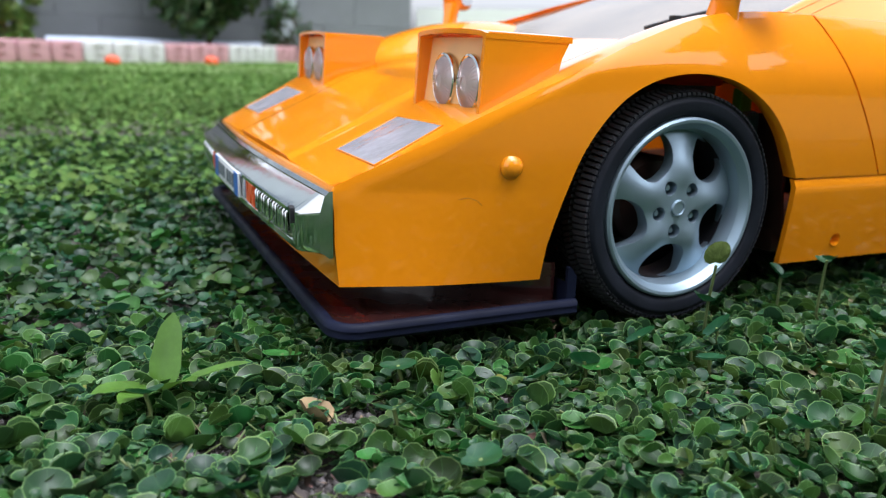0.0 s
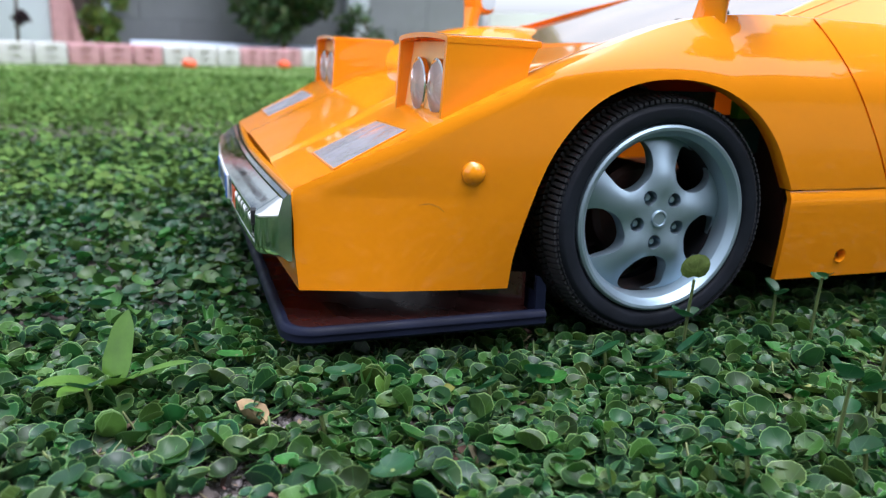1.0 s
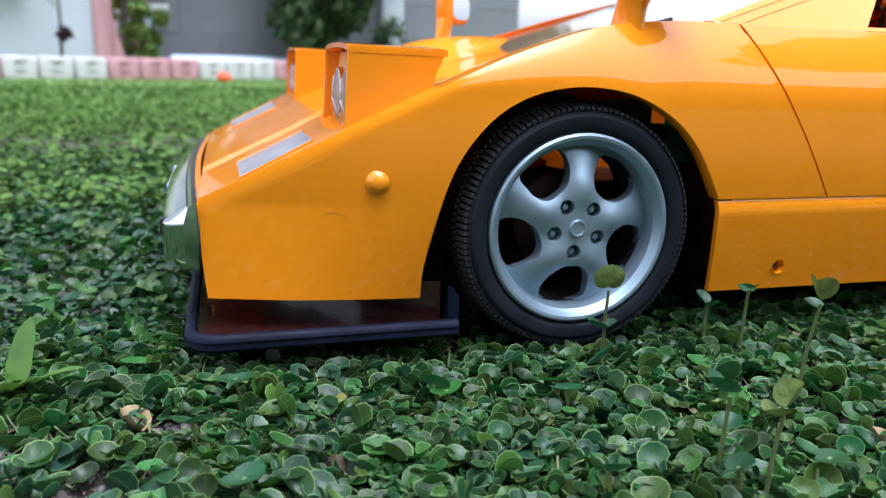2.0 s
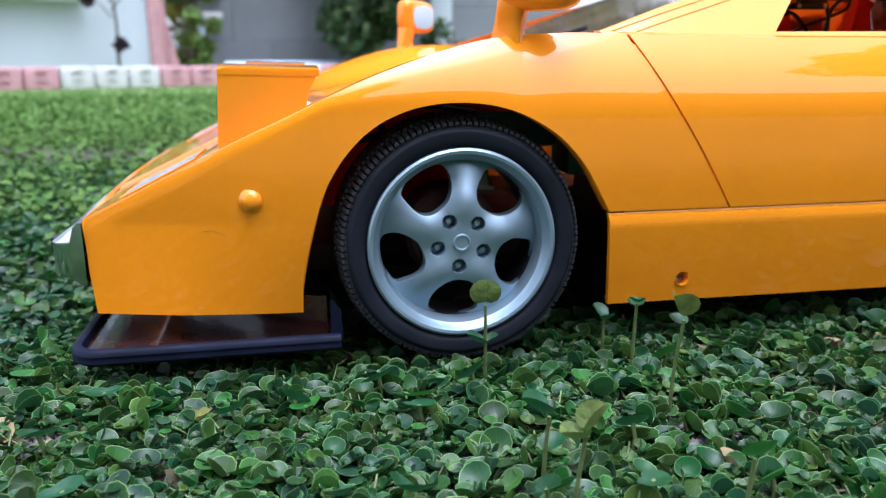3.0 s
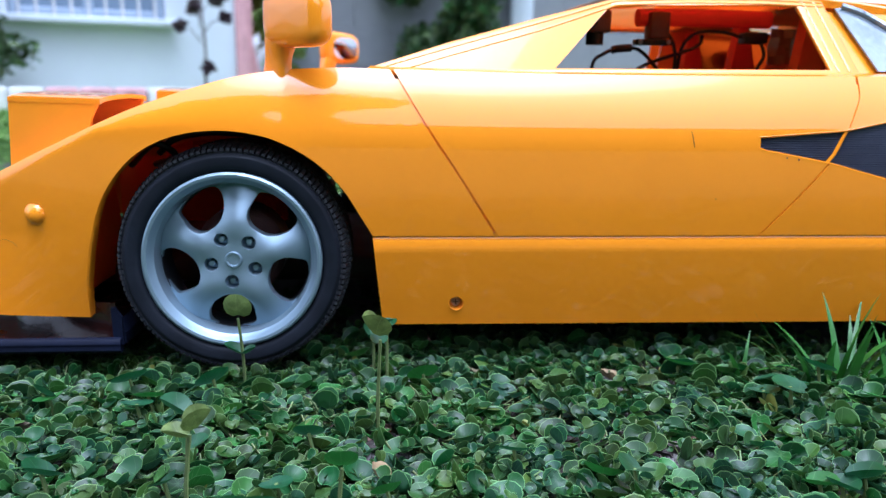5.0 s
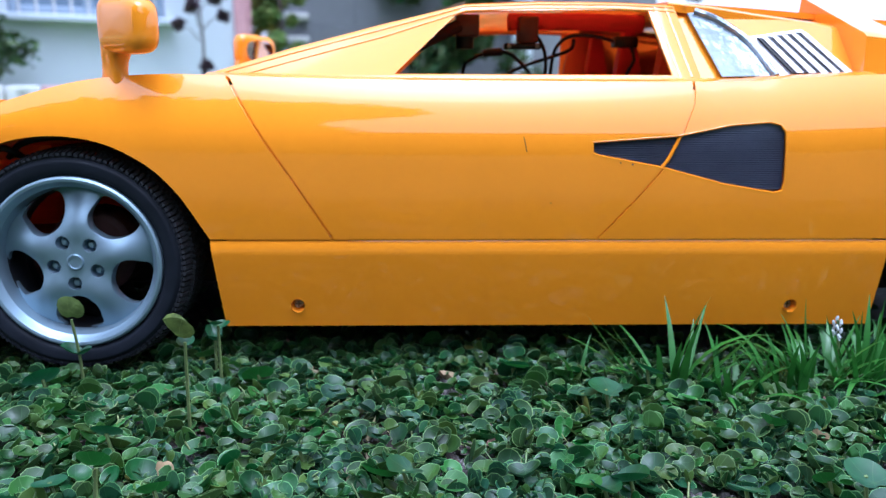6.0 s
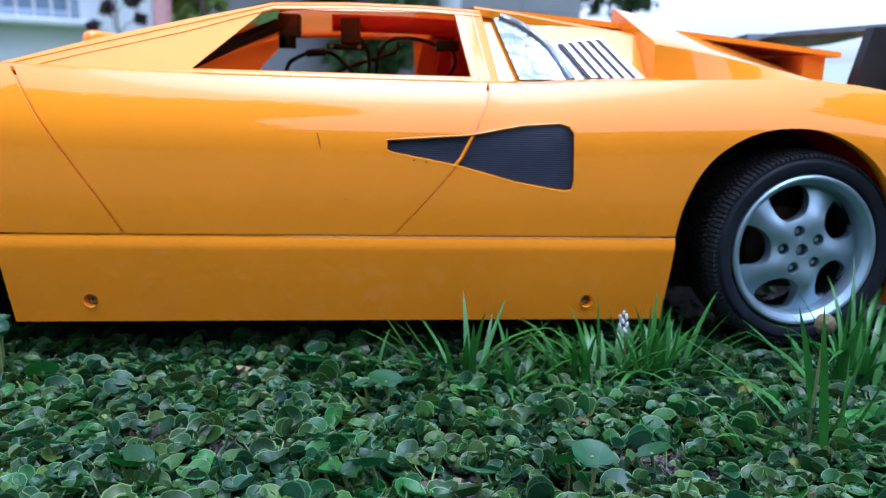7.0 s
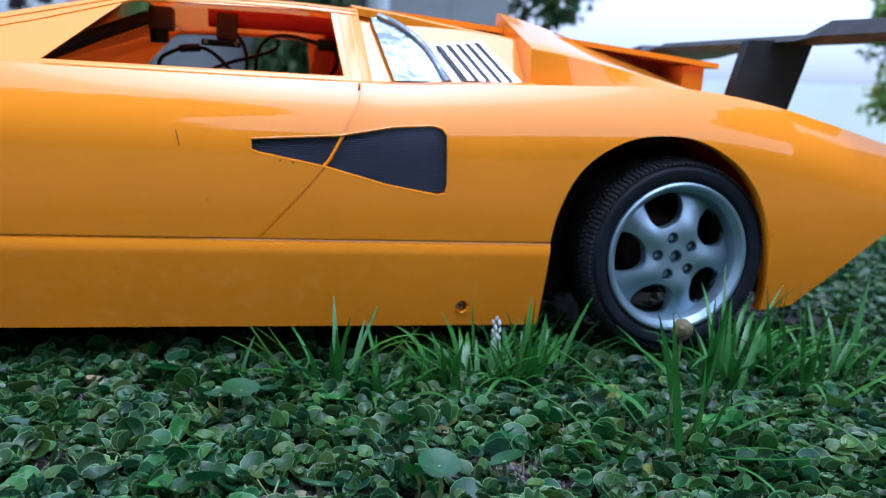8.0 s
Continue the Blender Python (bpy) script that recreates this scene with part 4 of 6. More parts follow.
    hole = [(-109 + 0.88 * (x + 109), 170 + 0.88 * (y - 170)) for x, y in hole]
    tools = []
    for i in range(5):
        a = radians(72 * i + spin)
        c, s = math.cos(a), math.sin(a)
        pts = [(p.x, p.y) for p in spline([((x * c - y * s) * k, (x * s + y * c) * k, 0) for x, y in hole], 5, closed=True)]
        tools.append(prism(mesh(), pts, -0.01, 0.03, lambda x, z, d: Vector((x, d, z))))
    for i in range(5):
        a = radians(120 + 72 * i + spin)
        x, z = 0.0084 * math.cos(a), 0.0084 * math.sin(a)
        tools.append(prism(mesh(), [(x + 0.0026 * math.cos(b), z + 0.0026 * math.sin(b)) for b in [2 * math.pi * j / 20 for j in range(20)]], -0.01, 0.03, lambda p, q, d: Vector((p, d, q))))
    if u == HUB_R:
        tools.append(prism(mesh(), [(0.0029 * math.cos(b), 0.0029 * math.sin(b)) for b in [2 * math.pi * j / 24 for j in range(24)]], -0.01, 0.03, lambda p, q, d: Vector((p, d, q))))
    cut(spokes, tools)
    bevelled(spokes, 0.0011, 4, 50)
    for i in range(5):
        a = radians(120 + 72 * i + spin)
        bm = lathe(mesh(), [(0.0, 0.0026), (0.0010, 0.0026), (0.0014, 0.0032), (0.0015, 0.0060), (0.0034, 0.0064)], 6)
        nut = part("lug_nut", bm, SILVER, root, angle=20)
        nut.location = (0.0084 * math.cos(a), 0, 0.0084 * math.sin(a))
    if u == HUB_R:
        part("axle_screw", lathe(mesh(), [(0.0, 0.0034), (0.0014, 0.0034), (0.0018, 0.0040), (0.0018, 0.0056), (0.0036, 0.0060)], 24), SILVER, root)
    else:
        part("centre_cap", lathe(mesh(), [(0.0, 0.0006), (0.0021, 0.0006), (0.0023, 0.0002), (0.0028, 0.0002), (0.0031, 0.0006), (0.0032, 0.0016)], 40), SILVER, root)
    # closed dark drum behind the openings
    part("drum", lathe(mesh(), [(0.0, 0.0150), (0.0150, 0.0150), (0.0170, 0.0170), (0.0170, 0.0330), (0.0, 0.0330)], 48), UNDER, root)


def insides():
    """Chassis floor, wheel bays, cabin bits and cables."""
    bm = mesh()
    box(bm, (0.1600, MID, 0.0290), (0.520, 0.120, 0.012))
    box(bm, (0.186, MID, 0.0290), (0.250, 0.225, 0.012))
    part("chassis", rounded(bm, 0.003, 2), UNDER, car, "dark plastic chassis floor")
    for u, w in ((HUB_F, 0.05), (HUB_R, 0.05)):
        bm = mesh()
        tube(bm, [(u, 0.030, HUB_W), (u, 2 * MID - 0.030, HUB_W)], 0.0045, 12)
        box(bm, (u, MID, HUB_W - 0.004), (0.055, 0.060, 0.030))
        part("axle_block", bm, UNDER, car)
    for u0, u1 in ((-0.060, 0.062), (0.305, 0.425)):
        for s in (0, 1):
            f = (lambda p: mirrored(p)) if s else (lambda p: Vector(p))
            for a, sgn in ((u0, 1), (u1, -1)):
                bm = mesh()
                slab(bm, [[f((a + sgn * 0.004 * math.sin(math.pi * j / 8), v, 0.031 + 0.048 * j / 8)) for j in range(9)] for v in (0.013, 0.030, 0.055)], lambda p: p + Vector((-0.0015 * sgn, 0, 0)))
                part("wheel_bay", bm, INNER if a < 0 else UNDER, car)
    # liner over each rear wheel and behind the front ones
    for s in (0, 1):
        f = (lambda p: mirrored(p)) if s else (lambda p: Vector(p))
        bm = mesh()
        arc = [(HUB_R - 0.0080 + 0.0575 * math.cos(radians(a)), HUB_W + 0.0575 * math.sin(radians(a))) for a in range(10, 171, 10)]
        slab(bm, [[f((u, v, w)) for u, w in arc] for v in (0.005, 0.03, 0.06, MID)], lambda p: p + Vector((0, 0, 0.001)))
        part("arch_liner", bm, INNER, car)
    for s in (0, 1):
        f = (lambda p: mirrored(p)) if s else (lambda p: Vector(p))
        bm = slab(mesh(), [[f((u, 0.058 + 0.010 * math.sin((u + 0.055) * 30), w)) for u in np.linspace(-0.056, 0.012, 10)] for w in np.linspace(0.052, 0.0805, 6)], inward(0.002, s))
        part("inner_fender", bm, INNER, car)
        bm = slab(mesh(), [[f((u, 0.050, w)) for u in np.linspace(0.306, 0.424, 8)] for w in np.linspace(0.024, 0.106, 6)], inward(0.002, s))
        part("bay_wall", bm, UNDER, car)
    bm = mesh()
    box(bm, (0.022, 0.054, 0.0865), (0.052, 0.022, 0.022))
    part("battery_box", rounded(bm, 0.003, 2), TEAL, car, "dark teal plastic box inside the wheel bay")
    bm = mesh()
    box(bm, (0.0530, 0.0400, 0.0730), (0.0140, 0.0200, 0.0140))
    part("switch_box", rounded(bm, 0.0020, 2), TEAL, car, "dark teal plastic box inside the wheel bay")
    bm = mesh()
    box(bm, (0.0495, 0.0310, 0.0845), (0.0060, 0.0050, 0.0090))
    box(bm, (0.0520, 0.0310, 0.0885), (0.0050, 0.0040, 0.0040))
    part("wire_connector", rounded(bm, 0.0006, 2), LIME, car, "bright green wire connector")
    # added strips near the opening, standing in for the lit orange shell deeper in
    bm = mesh()
    box(bm, (0.0240, 0.0400, 0.0925), (0.0440, 0.0030, 0.0060))
    part("lit_shell_strip", rounded(bm, 0.0012, 2), INNER, car)
    bm = mesh()
    box(bm, (-0.0150, 0.0370, 0.0930), (0.0300, 0.0030, 0.0080))
    part("lit_shell_strip", rounded(bm, 0.0012, 2), INNER, car)
    bm = mesh()
    box(bm, (-0.014, 0.053, 0.0865), (0.017, 0.020, 0.020))
    part("servo_mount", rounded(bm, 0.003, 2), INNER, car)
    bm = mesh()
    box(bm, (-0.020, MID, 0.072), (0.050, 0.090, 0.022))
    part("gear_box", rounded(bm, 0.004, 2), INNER, car)
    for k, pts in enumerate(([(-0.030, 0.026, 0.085), (-0.022, 0.022, 0.091), (-0.008, 0.026, 0.093), (0.012, 0.040, 0.090)], [(-0.042, 0.030, 0.080), (-0.030, 0.020, 0.089), (-0.024, 0.026, 0.084), (-0.034, 0.034, 0.080)])):
        part("cable", tube(mesh(), spline(pts, 6), 0.0013, 7), WIRE, car)
    # cabin
    bm = mesh()
    box(bm, (0.300, MID, 0.112), (0.006, 0.170, 0.050))
    part("bulkhead", rounded(bm, 0.002, 2), INNER, car)
    for v in (0.062, MID, 2 * MID - 0.062):
        bm = prism(mesh(), [(0.232, 0.100), (0.238, 0.143), (0.243, 0.143), (0.252, 0.100)], v - 0.004, v + 0.004, lambda u, w, d: Vector((u, d, w)))
        part("inner_rib", rounded(bm, 0.0012, 2), INNER, car)
    bm = prism(mesh(), [(0.2230, 0.1180), (0.2290, 0.1450), (0.2440, 0.1450), (0.2390, 0.1180)], 0.2085, 0.2105, lambda u, w, d: Vector((u, d, w)))
    part("inner_pillar", rounded(bm, 0.0007, 2), ORANGE_THIN, car)
    rows = [[Vector((u, v, w)) for u, w in ((0.060, 0.108), (0.085, 0.116), (0.105, 0.116), (0.112, 0.090))] for v in (0.030, MID, 2 * MID - 0.030)]
    part("dashboard", slab(mesh(), rows, lambda p: p - Vector((0, 0, 0.002))), UNDER, car)
    # dark screen frame along the inside of the front pillar
    bm = tube(mesh(), [(0.108, 0.052, 0.1185), (0.130, 0.066, 0.1310), (0.148, 0.076, 0.1400)], 0.0028, 8)
    part("screen_frame", bm, UNDER, car)
    # rounded rib under the roof, with the two mounts that hang from it
    part("roof_rib", tube(mesh(), [(0.172, 0.088, 0.1428), (0.205, 0.090, 0.1434), (0.236, 0.090, 0.1428)], 0.0040, 14), INNER, car)
    bm = mesh()
    box(bm, (0.1525, 0.085, 0.1405), (0.0105, 0.010, 0.0100))
    mount = part("roof_mount", rounded(bm, 0.0010, 2), MOUNT, car, "dark red-brown plastic mount under the roof")
    part("mount_pin", tube(mesh(), [(0.1515, 0.085, 0.1362), (0.1515, 0.085, 0.1302)], 0.0040, 16), BLACK, mount)
    bm = mesh()
    box(bm, (0.1805, 0.085, 0.1390), (0.0090, 0.010, 0.0120))
    mount = part("roof_mount", rounded(bm, 0.0010, 2), MOUNT, car, "dark red-brown plastic mount under the roof")
    bm = mesh()
    box(bm, (0.1780, 0.083, 0.1316), (0.0170, 0.006, 0.0026))
    part("mount_plate", rounded(bm, 0.0006, 2), BLACK, mount)
    for u in (0.1716, 0.1846):
        screw = part("mount_screw", lathe(mesh(), [(0.0, -0.0004), (0.0008, -0.0004), (0.0011, 0.0), (0.0011, 0.0006)], 14), STEEL, mount)
        screw.location = (u, 0.0800, 0.1316)
    bm = mesh()
    box(bm, (0.2265, 0.085, 0.1342), (0.0110, 0.008, 0.0050))
    part("connector", rounded(bm, 0.0008, 2), BLACK, car)
    wires = ([(0.1500, 0.085, 0.112), (0.1515, 0.085, 0.1225), (0.1560, 0.085, 0.1262), (0.1610, 0.085, 0.1285)],
             [(0.1690, 0.085, 0.1292), (0.1730, 0.085, 0.1280), (0.1790, 0.086, 0.1232), (0.1880, 0.087, 0.113)],
             [(0.1660, 0.088, 0.113), (0.1740, 0.088, 0.1200), (0.1830, 0.088, 0.1240), (0.1930, 0.088, 0.1272), (0.2020, 0.088, 0.1310), (0.2032, 0.088, 0.1355)],
             [(0.1885, 0.083, 0.112), (0.1893, 0.083, 0.1240), (0.1878, 0.083, 0.1315), (0.1840, 0.083, 0.1370)],
             [(0.1925, 0.090, 0.112), (0.1937, 0.089, 0.1270), (0.1965, 0.088, 0.1335), (0.2020, 0.086, 0.1368), (0.2120, 0.085, 0.1368), (0.2225, 0.085, 0.1342)],
             [(0.2290, 0.082, 0.1320), (0.2300, 0.080, 0.1260), (0.2270, 0.080, 0.1180), (0.2330, 0.080, 0.110)])
    for pts in wires:
        part("cable", tube(mesh(), spline(pts, 6), 0.00085, 8), WIRE, car)
    bm = tube(mesh(), [(0.1600, 0.085, 0.1280), (0.1625, 0.085, 0.1286), (0.1690, 0.085, 0.1292)], 0.0018, 10)
    part("plug", bm, BLACK, car)
    bm = slab(mesh(), [[Vector((0.265 + 0.0042 * i + 0.001 * math.sin(3 * j), 0.146 + 0.002 * math.sin(2.1 * i + j), 0.124 + 0.0048 * j)) for i in range(5)] for j in range(5)], lambda p: p + Vector((0, 0.0006, 0)))
    part("foil_tape", bm, FOIL, car, "crumpled silver tape inside the cabin", angle=10)


for far_side in (False, True):
    flank_panels(far_side)
    headlight_pod(far_side)
    wing_mirror(far_side)
    cabin_side(far_side)
    air_scoop(far_side)
    for axle, turn in ((HUB_F, 0), (HUB_R, -15)):
        wheel(axle, far_side, turn)
marks()
hood()
nose()
splitter()
upper_shell()
rear_wing()
insides()


# ---- ground ----
rng = np.random.default_rng(7)


def lump(x, y, s, seed=0.0):
    return noise.noise(Vector((x * s + seed, y * s - seed, seed)))


def soil_height(x, y):
    near = 1.0 / (1.0 + max(0.0, y - 0.6) ** 2)
    return 0.0022 * lump(x, y, 14) * near + 0.0012 * lump(x, y, 60, 3.1) * near


def ground():
    xs = np.concatenate([np.linspace(-400, -1.4, 14), np.linspace(-1.2, 1.8, 240), np.linspace(2.0, 400, 14)])
    ys = np.concatenate([np.linspace(-400, -0.3, 14), np.linspace(-0.2, 0.9, 110), np.linspace(1.0, 4.5, 20), np.linspace(5, 600, 12)])
    bm = mesh()
    grid(bm, [[Vector((x, y, soil_height(x, y) if -1.3 < x < 1.9 and -0.3 < y < 1.0 else 0.0)) for x in xs] for y in ys])
    ob = linked("ground", bm, SOIL, 60)
    return tagged(ob, "dark damp soil under low ground cover", "ground", kind="structure")


def merged(name, verts, faces, mat, label, category, extra=None):
    me = bpy.data.meshes.new(name)
    me.from_pydata(verts.tolist() if hasattr(verts, "tolist") else verts, [], faces.tolist() if hasattr(faces, "tolist") else faces)
    me.materials.append(mat)
    for m in extra or ():
        me.materials.append(m)
    for p in me.polygons:
        p.use_smooth = True
    return tagged(new(name, me), label, category, kind="stuff")


def rotations(yaw, tilt, roll):
    """Rotation matrices from arrays of angles."""
    cy, sy, ct, st, cr, sr = np.cos(yaw), np.sin(yaw), np.cos(tilt), np.sin(tilt), np.cos(roll), np.sin(roll)
    o, z = np.ones_like(cy), np.zeros_like(cy)
    Z = np.stack([np.stack([cy, -sy, z], -1), np.stack([sy, cy, z], -1), np.stack([z, z, o], -1)], -2)
    X = np.stack([np.stack([o, z, z], -1), np.stack([z, ct, -st], -1), np.stack([z, st, ct], -1)], -2)
    Y = np.stack([np.stack([cr, z, sr], -1), np.stack([z, o, z], -1), np.stack([-sr, z, cr], -1)], -2)
    return Z @ X @ Y


def round_leaf(n, cup, notch=0.35, fold=0.0, rim=False):
    """A kidney-shaped leaf one unit across: middle, inner ring, outer ring and, if asked for, a narrow rim. The stalk joins at the notch."""
    v = [(0.0, -0.10, -0.02)]
    rings = [(0.27, 0.0), (0.478, 0.92 * cup), (0.5, cup)] if rim else [(0.27, 0.0), (0.5, cup)]
    for rr, h in rings:
        for i in range(n):
            a = -math.pi / 2 + 2 * math.pi * i / n
            r = rr * (1 - notch * math.exp(-((min(i, n - i) / n) / 0.07) ** 2))
            x = r * math.cos(a) * 1.04
            v.append((x * (1 - 0.5 * fold), r * math.sin(a), h * (0.6 + 0.4 * abs(math.cos(a))) + fold * abs(x)))
    f = [(0, 1 + i, 1 + (i + 1) % n) for i in range(n)]
    for q in range(len(rings) - 1):
        o = 1 + q * n
        for i in range(n):
            k = (i + 1) % n
            f += [(o + i, o + n + i, o + n + k), (o + i, o + n + k, o + k)]
    return np.array(v), np.array(f)


def flat_leaf(n, cup):
    v = [(0.0, -0.05, -0.03)] + [(0.5 * math.cos(a), 0.5 * math.sin(a) * (0.9 if i else 0.6), cup * (0.5 + 0.5 * abs(math.cos(a)))) for i, a in enumerate([-math.pi / 2 + 2 * math.pi * i / n for i in range(n)])]
    return np.array(v), np.array([(0, 1 + i, 1 + (i + 1) % n) for i in range(n)])


def scattered(shapes, pos, size, yaw, tilt, roll, pick):
    """Many copies of small shapes in one mesh."""
    V, F, at = [], [], 0
    R = rotations(yaw, tilt, roll)
    for k, (v, f) in enumerate(shapes):
        idx = np.nonzero(pick == k)[0]
        if not len(idx):
            continue
        pts = np.einsum("nij,nkj->nki", R[idx], v[None] * size[idx, None, None]) + pos[idx, None]
        V.append(pts.reshape(-1, 3))
        F.append((f[None] + (np.arange(len(idx)) * len(v))[:, None, None] + at).reshape(-1, 3))
        at += len(idx) * len(v)
    return np.concatenate(V), np.concatenate(F)


def patchy(x, y):
    """Thins the cover out over bare spots."""
    return np.array([lump(a, b, 11, 5.5) + 0.6 * lump(a, b, 30, 1.5) for a, b in zip(x, y)])


BARE = [(0.012, 0.156, 0.020), (-0.008, 0.178, 0.013), (0.030, 0.186, 0.010), (0.074, 0.203, 0.009), (0.305, 0.140, 0.009), (0.330, 0.150, 0.008), (0.300, 0.206, 0.008),
        (0.335, 0.198, 0.008), (0.430, 0.128, 0.013), (0.366, 0.120, 0.012), (0.140, 0.150, 0.007), (0.215, 0.150, 0.007), (0.105, 0.175, 0.006), (0.260, 0.112, 0.009), (-0.060, 0.215, 0.010), (-0.10, 0.36, 0.02)]


def bare(x, y):
    out = np.zeros(len(x))
    for a, b, r in BARE:
        out = np.maximum(out, np.exp(-(((x - a) / r) ** 2 + ((y - b) / (0.8 * r)) ** 2) ** 2))
    return out


def under_wheel(x, y):
    out = np.zeros(len(x), bool)
    for u in (0.161, 0.534):
        out |= (np.abs(x - u) < 0.022) & (((y > 0.214) & (y < 0.252)) | ((y > 0.432) & (y < 0.470)))
    out |= (x > 0.030) & (x < 0.122) & (y > 0.214) & (y < 0.47)
    return out


def ground_cover():
    shapes = [round_leaf(12, c, fold=g, rim=True) for c, g in ((0.17, 0.0), (0.08, 0.16), (0.28, 0.0), (-0.06, 0.0), (0.16, 0.6), (0.12, 1.2))]
    near_kinds = len(shapes)
    shapes += [flat_leaf(8, 0.26), flat_leaf(8, 0.10), flat_leaf(8, 0.38)]
    n = 150000
    x, y = rng.uniform(-0.62, 1.15, n), rng.uniform(-0.06, 0.82, n)
    x[:30000], y[:30000] = rng.uniform(-0.24, 0.74, 30000), rng.uniform(0.02, 0.27, 30000)
    x[30000:55000], y[30000:55000] = rng.uniform(-0.50, 0.10, 25000), rng.uniform(0.20, 0.75, 25000)
    x[55000:67000], y[55000:67000] = rng.uniform(0.60, 1.10, 12000), rng.uniform(0.15, 0.75, 12000)
    keep = (patchy(x, y) > -0.78 + rng.normal(0, 0.10, n)) & (rng.random(n) < 1 - 0.86 * bare(x, y)) & ~((x > 0.06) & (x < 0.66) & (y > 0.26) & (y < 0.45) & (rng.random(n) > 0.25))
    x, y = x[keep], y[keep]
    n = len(x)
    size = np.clip(rng.lognormal(math.log(0.0046), 0.42, n), 0.0019, 0.0095)
    mound = np.clip(0.5 + 0.9 * np.array([lump(a, b, 24, 8.5) for a, b in zip(x, y)]), 0, 1)
    z = 0.0014 + rng.random(n) ** 1.1 * 0.0048 + 0.0030 * mound * rng.random(n)
    z[under_wheel(x, y)] *= 0.35
    z += np.array([soil_height(a, b) for a, b in zip(x, y)])
    tilt, roll = rng.normal(0.10, 0.40, n), rng.normal(0, 0.38, n)
    yaw = rng.uniform(0, 2 * math.pi, n)
    pos = np.stack([x, y, z], -1)
    close = (x > -0.22) & (x < 0.72) & (y > 0.02) & (y < 0.27)
    pick = np.where(close, rng.choice(6, n, p=[0.30, 0.20, 0.18, 0.10, 0.14, 0.08]), near_kinds + rng.choice(3, n))
    V, F = scattered(shapes, pos, size, yaw, tilt, roll, pick)
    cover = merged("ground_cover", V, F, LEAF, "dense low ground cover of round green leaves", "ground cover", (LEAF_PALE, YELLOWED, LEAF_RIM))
    flat = np.concatenate([np.tile(shapes[k][0][:, :2], (int((pick == k).sum()), 1)) for k in range(len(shapes))])
    cover.data.uv_layers.new(name="leaf").data.foreach_set("uv", flat[F.ravel()].ravel())
    # some leaves paler, a few yellowed
    counts = np.concatenate([np.full((pick == k).sum(), len(shapes[k][1])) for k in range(len(shapes))])
    kind = rng.choice(3, len(counts), p=[0.78, 0.217, 0.003])
    index = np.repeat(kind, counts).astype(np.int32)
    at = 0
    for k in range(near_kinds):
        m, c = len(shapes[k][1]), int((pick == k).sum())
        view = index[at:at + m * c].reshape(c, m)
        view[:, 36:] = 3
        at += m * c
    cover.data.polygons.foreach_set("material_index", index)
    # stalks
    m = 5000
    sx, sy = rng.uniform(-0.3, 0.75, m), rng.uniform(0.03, 0.24, m)
    V, F = [], []
    for i in range(m):
        a, h, l = rng.uniform(0, 6.28), rng.uniform(0.002, 0.008), rng.uniform(0.003, 0.012)
        b = np.array((sx[i], sy[i], soil_height(sx[i], sy[i])))
        t = b + np.array((l * math.cos(a), l * math.sin(a), h))
        side = np.array((-math.sin(a), math.cos(a), 0)) * 0.00035
        up = np.array((0, 0, 0.0004))
        k = len(V)
        V += [b - side, b + side, b + up, t - side, t + side, t + up]
        F += [(k, k + 1, k + 4), (k, k + 4, k + 3), (k + 1, k + 2, k + 5), (k + 1, k + 5, k + 4), (k + 2, k, k + 3), (k + 2, k + 3, k + 5)]
    merged("leaf_stalks", np.array(V), np.array(F), STEM, "thin pale green leaf stalks in the ground cover", "ground cover")
    # crumbs of soil
    t = np.array([(1, 0, -0.5), (-0.5, 0.87, -0.5), (-0.5, -0.87, -0.5), (0.5, 0.6, 0.6), (-0.9, 0.1, 0.7), (0.4, -0.7, 0.6)]) * 0.5
    oct_faces = np.array([(0, 1, 3), (1, 4, 3), (1, 2, 4), (2, 5, 4), (2, 0, 5), (0, 3, 5), (3, 4, 5), (0, 2, 1)])
    m = 36000
    spots = rng.integers(0, len(BARE), m)
    B = np.array(BARE)[spots]
    wide = rng.random(m) < 0.6
    cx = np.where(wide, rng.uniform(-0.2, 0.7, m), B[:, 0] + rng.normal(0, 0.75, m) * B[:, 2])
    cy = np.where(wide, rng.uniform(0.04, 0.25, m), B[:, 1] + rng.normal(0, 0.6, m) * B[:, 2])
    cs = np.clip(rng.lognormal(math.log(0.0010), 0.55, m), 0.0004, 0.0036)
    cz = np.array([soil_height(a, b) for a, b in zip(cx, cy)]) + cs * 0.3
    V, F = scattered([(t, oct_faces)], np.stack([cx, cy, cz], -1), cs, rng.uniform(0, 6.28, m), rng.uniform(0, 6.28, m), rng.uniform(0, 6.28, m), np.zeros(m, int))
    merged("soil_crumbs", V, F, CRUMB, "grey-brown crumbs of dry soil between the leaves", "soil")
    # brown litter: flakes of dead leaf between the green ones
    m = 5200
    lx, ly = rng.uniform(-0.22, 0.72, m), rng.uniform(0.03, 0.26, m)
    ls = np.clip(rng.lognormal(math.log(0.0028), 0.5, m), 0.0012, 0.0075)
    lz = np.array([soil_height(a, b) for a, b in zip(lx, ly)]) + rng.uniform(0.0008, 0.0042, m)
    flakes = [(np.array([(0, -0.5, 0), (0.32, -0.1, 0.10), (0.22, 0.3, 0.02), (0, 0.5, 0.10), (-0.28, 0.2, 0.06), (-0.30, -0.2, 0.0)]) * k, np.array([(0, 1, 2), (0, 2, 3), (0, 3, 4), (0, 4, 5)])) for k in (np.array((1, 1, 1)), np.array((0.35, 1.5, 1.0)))]
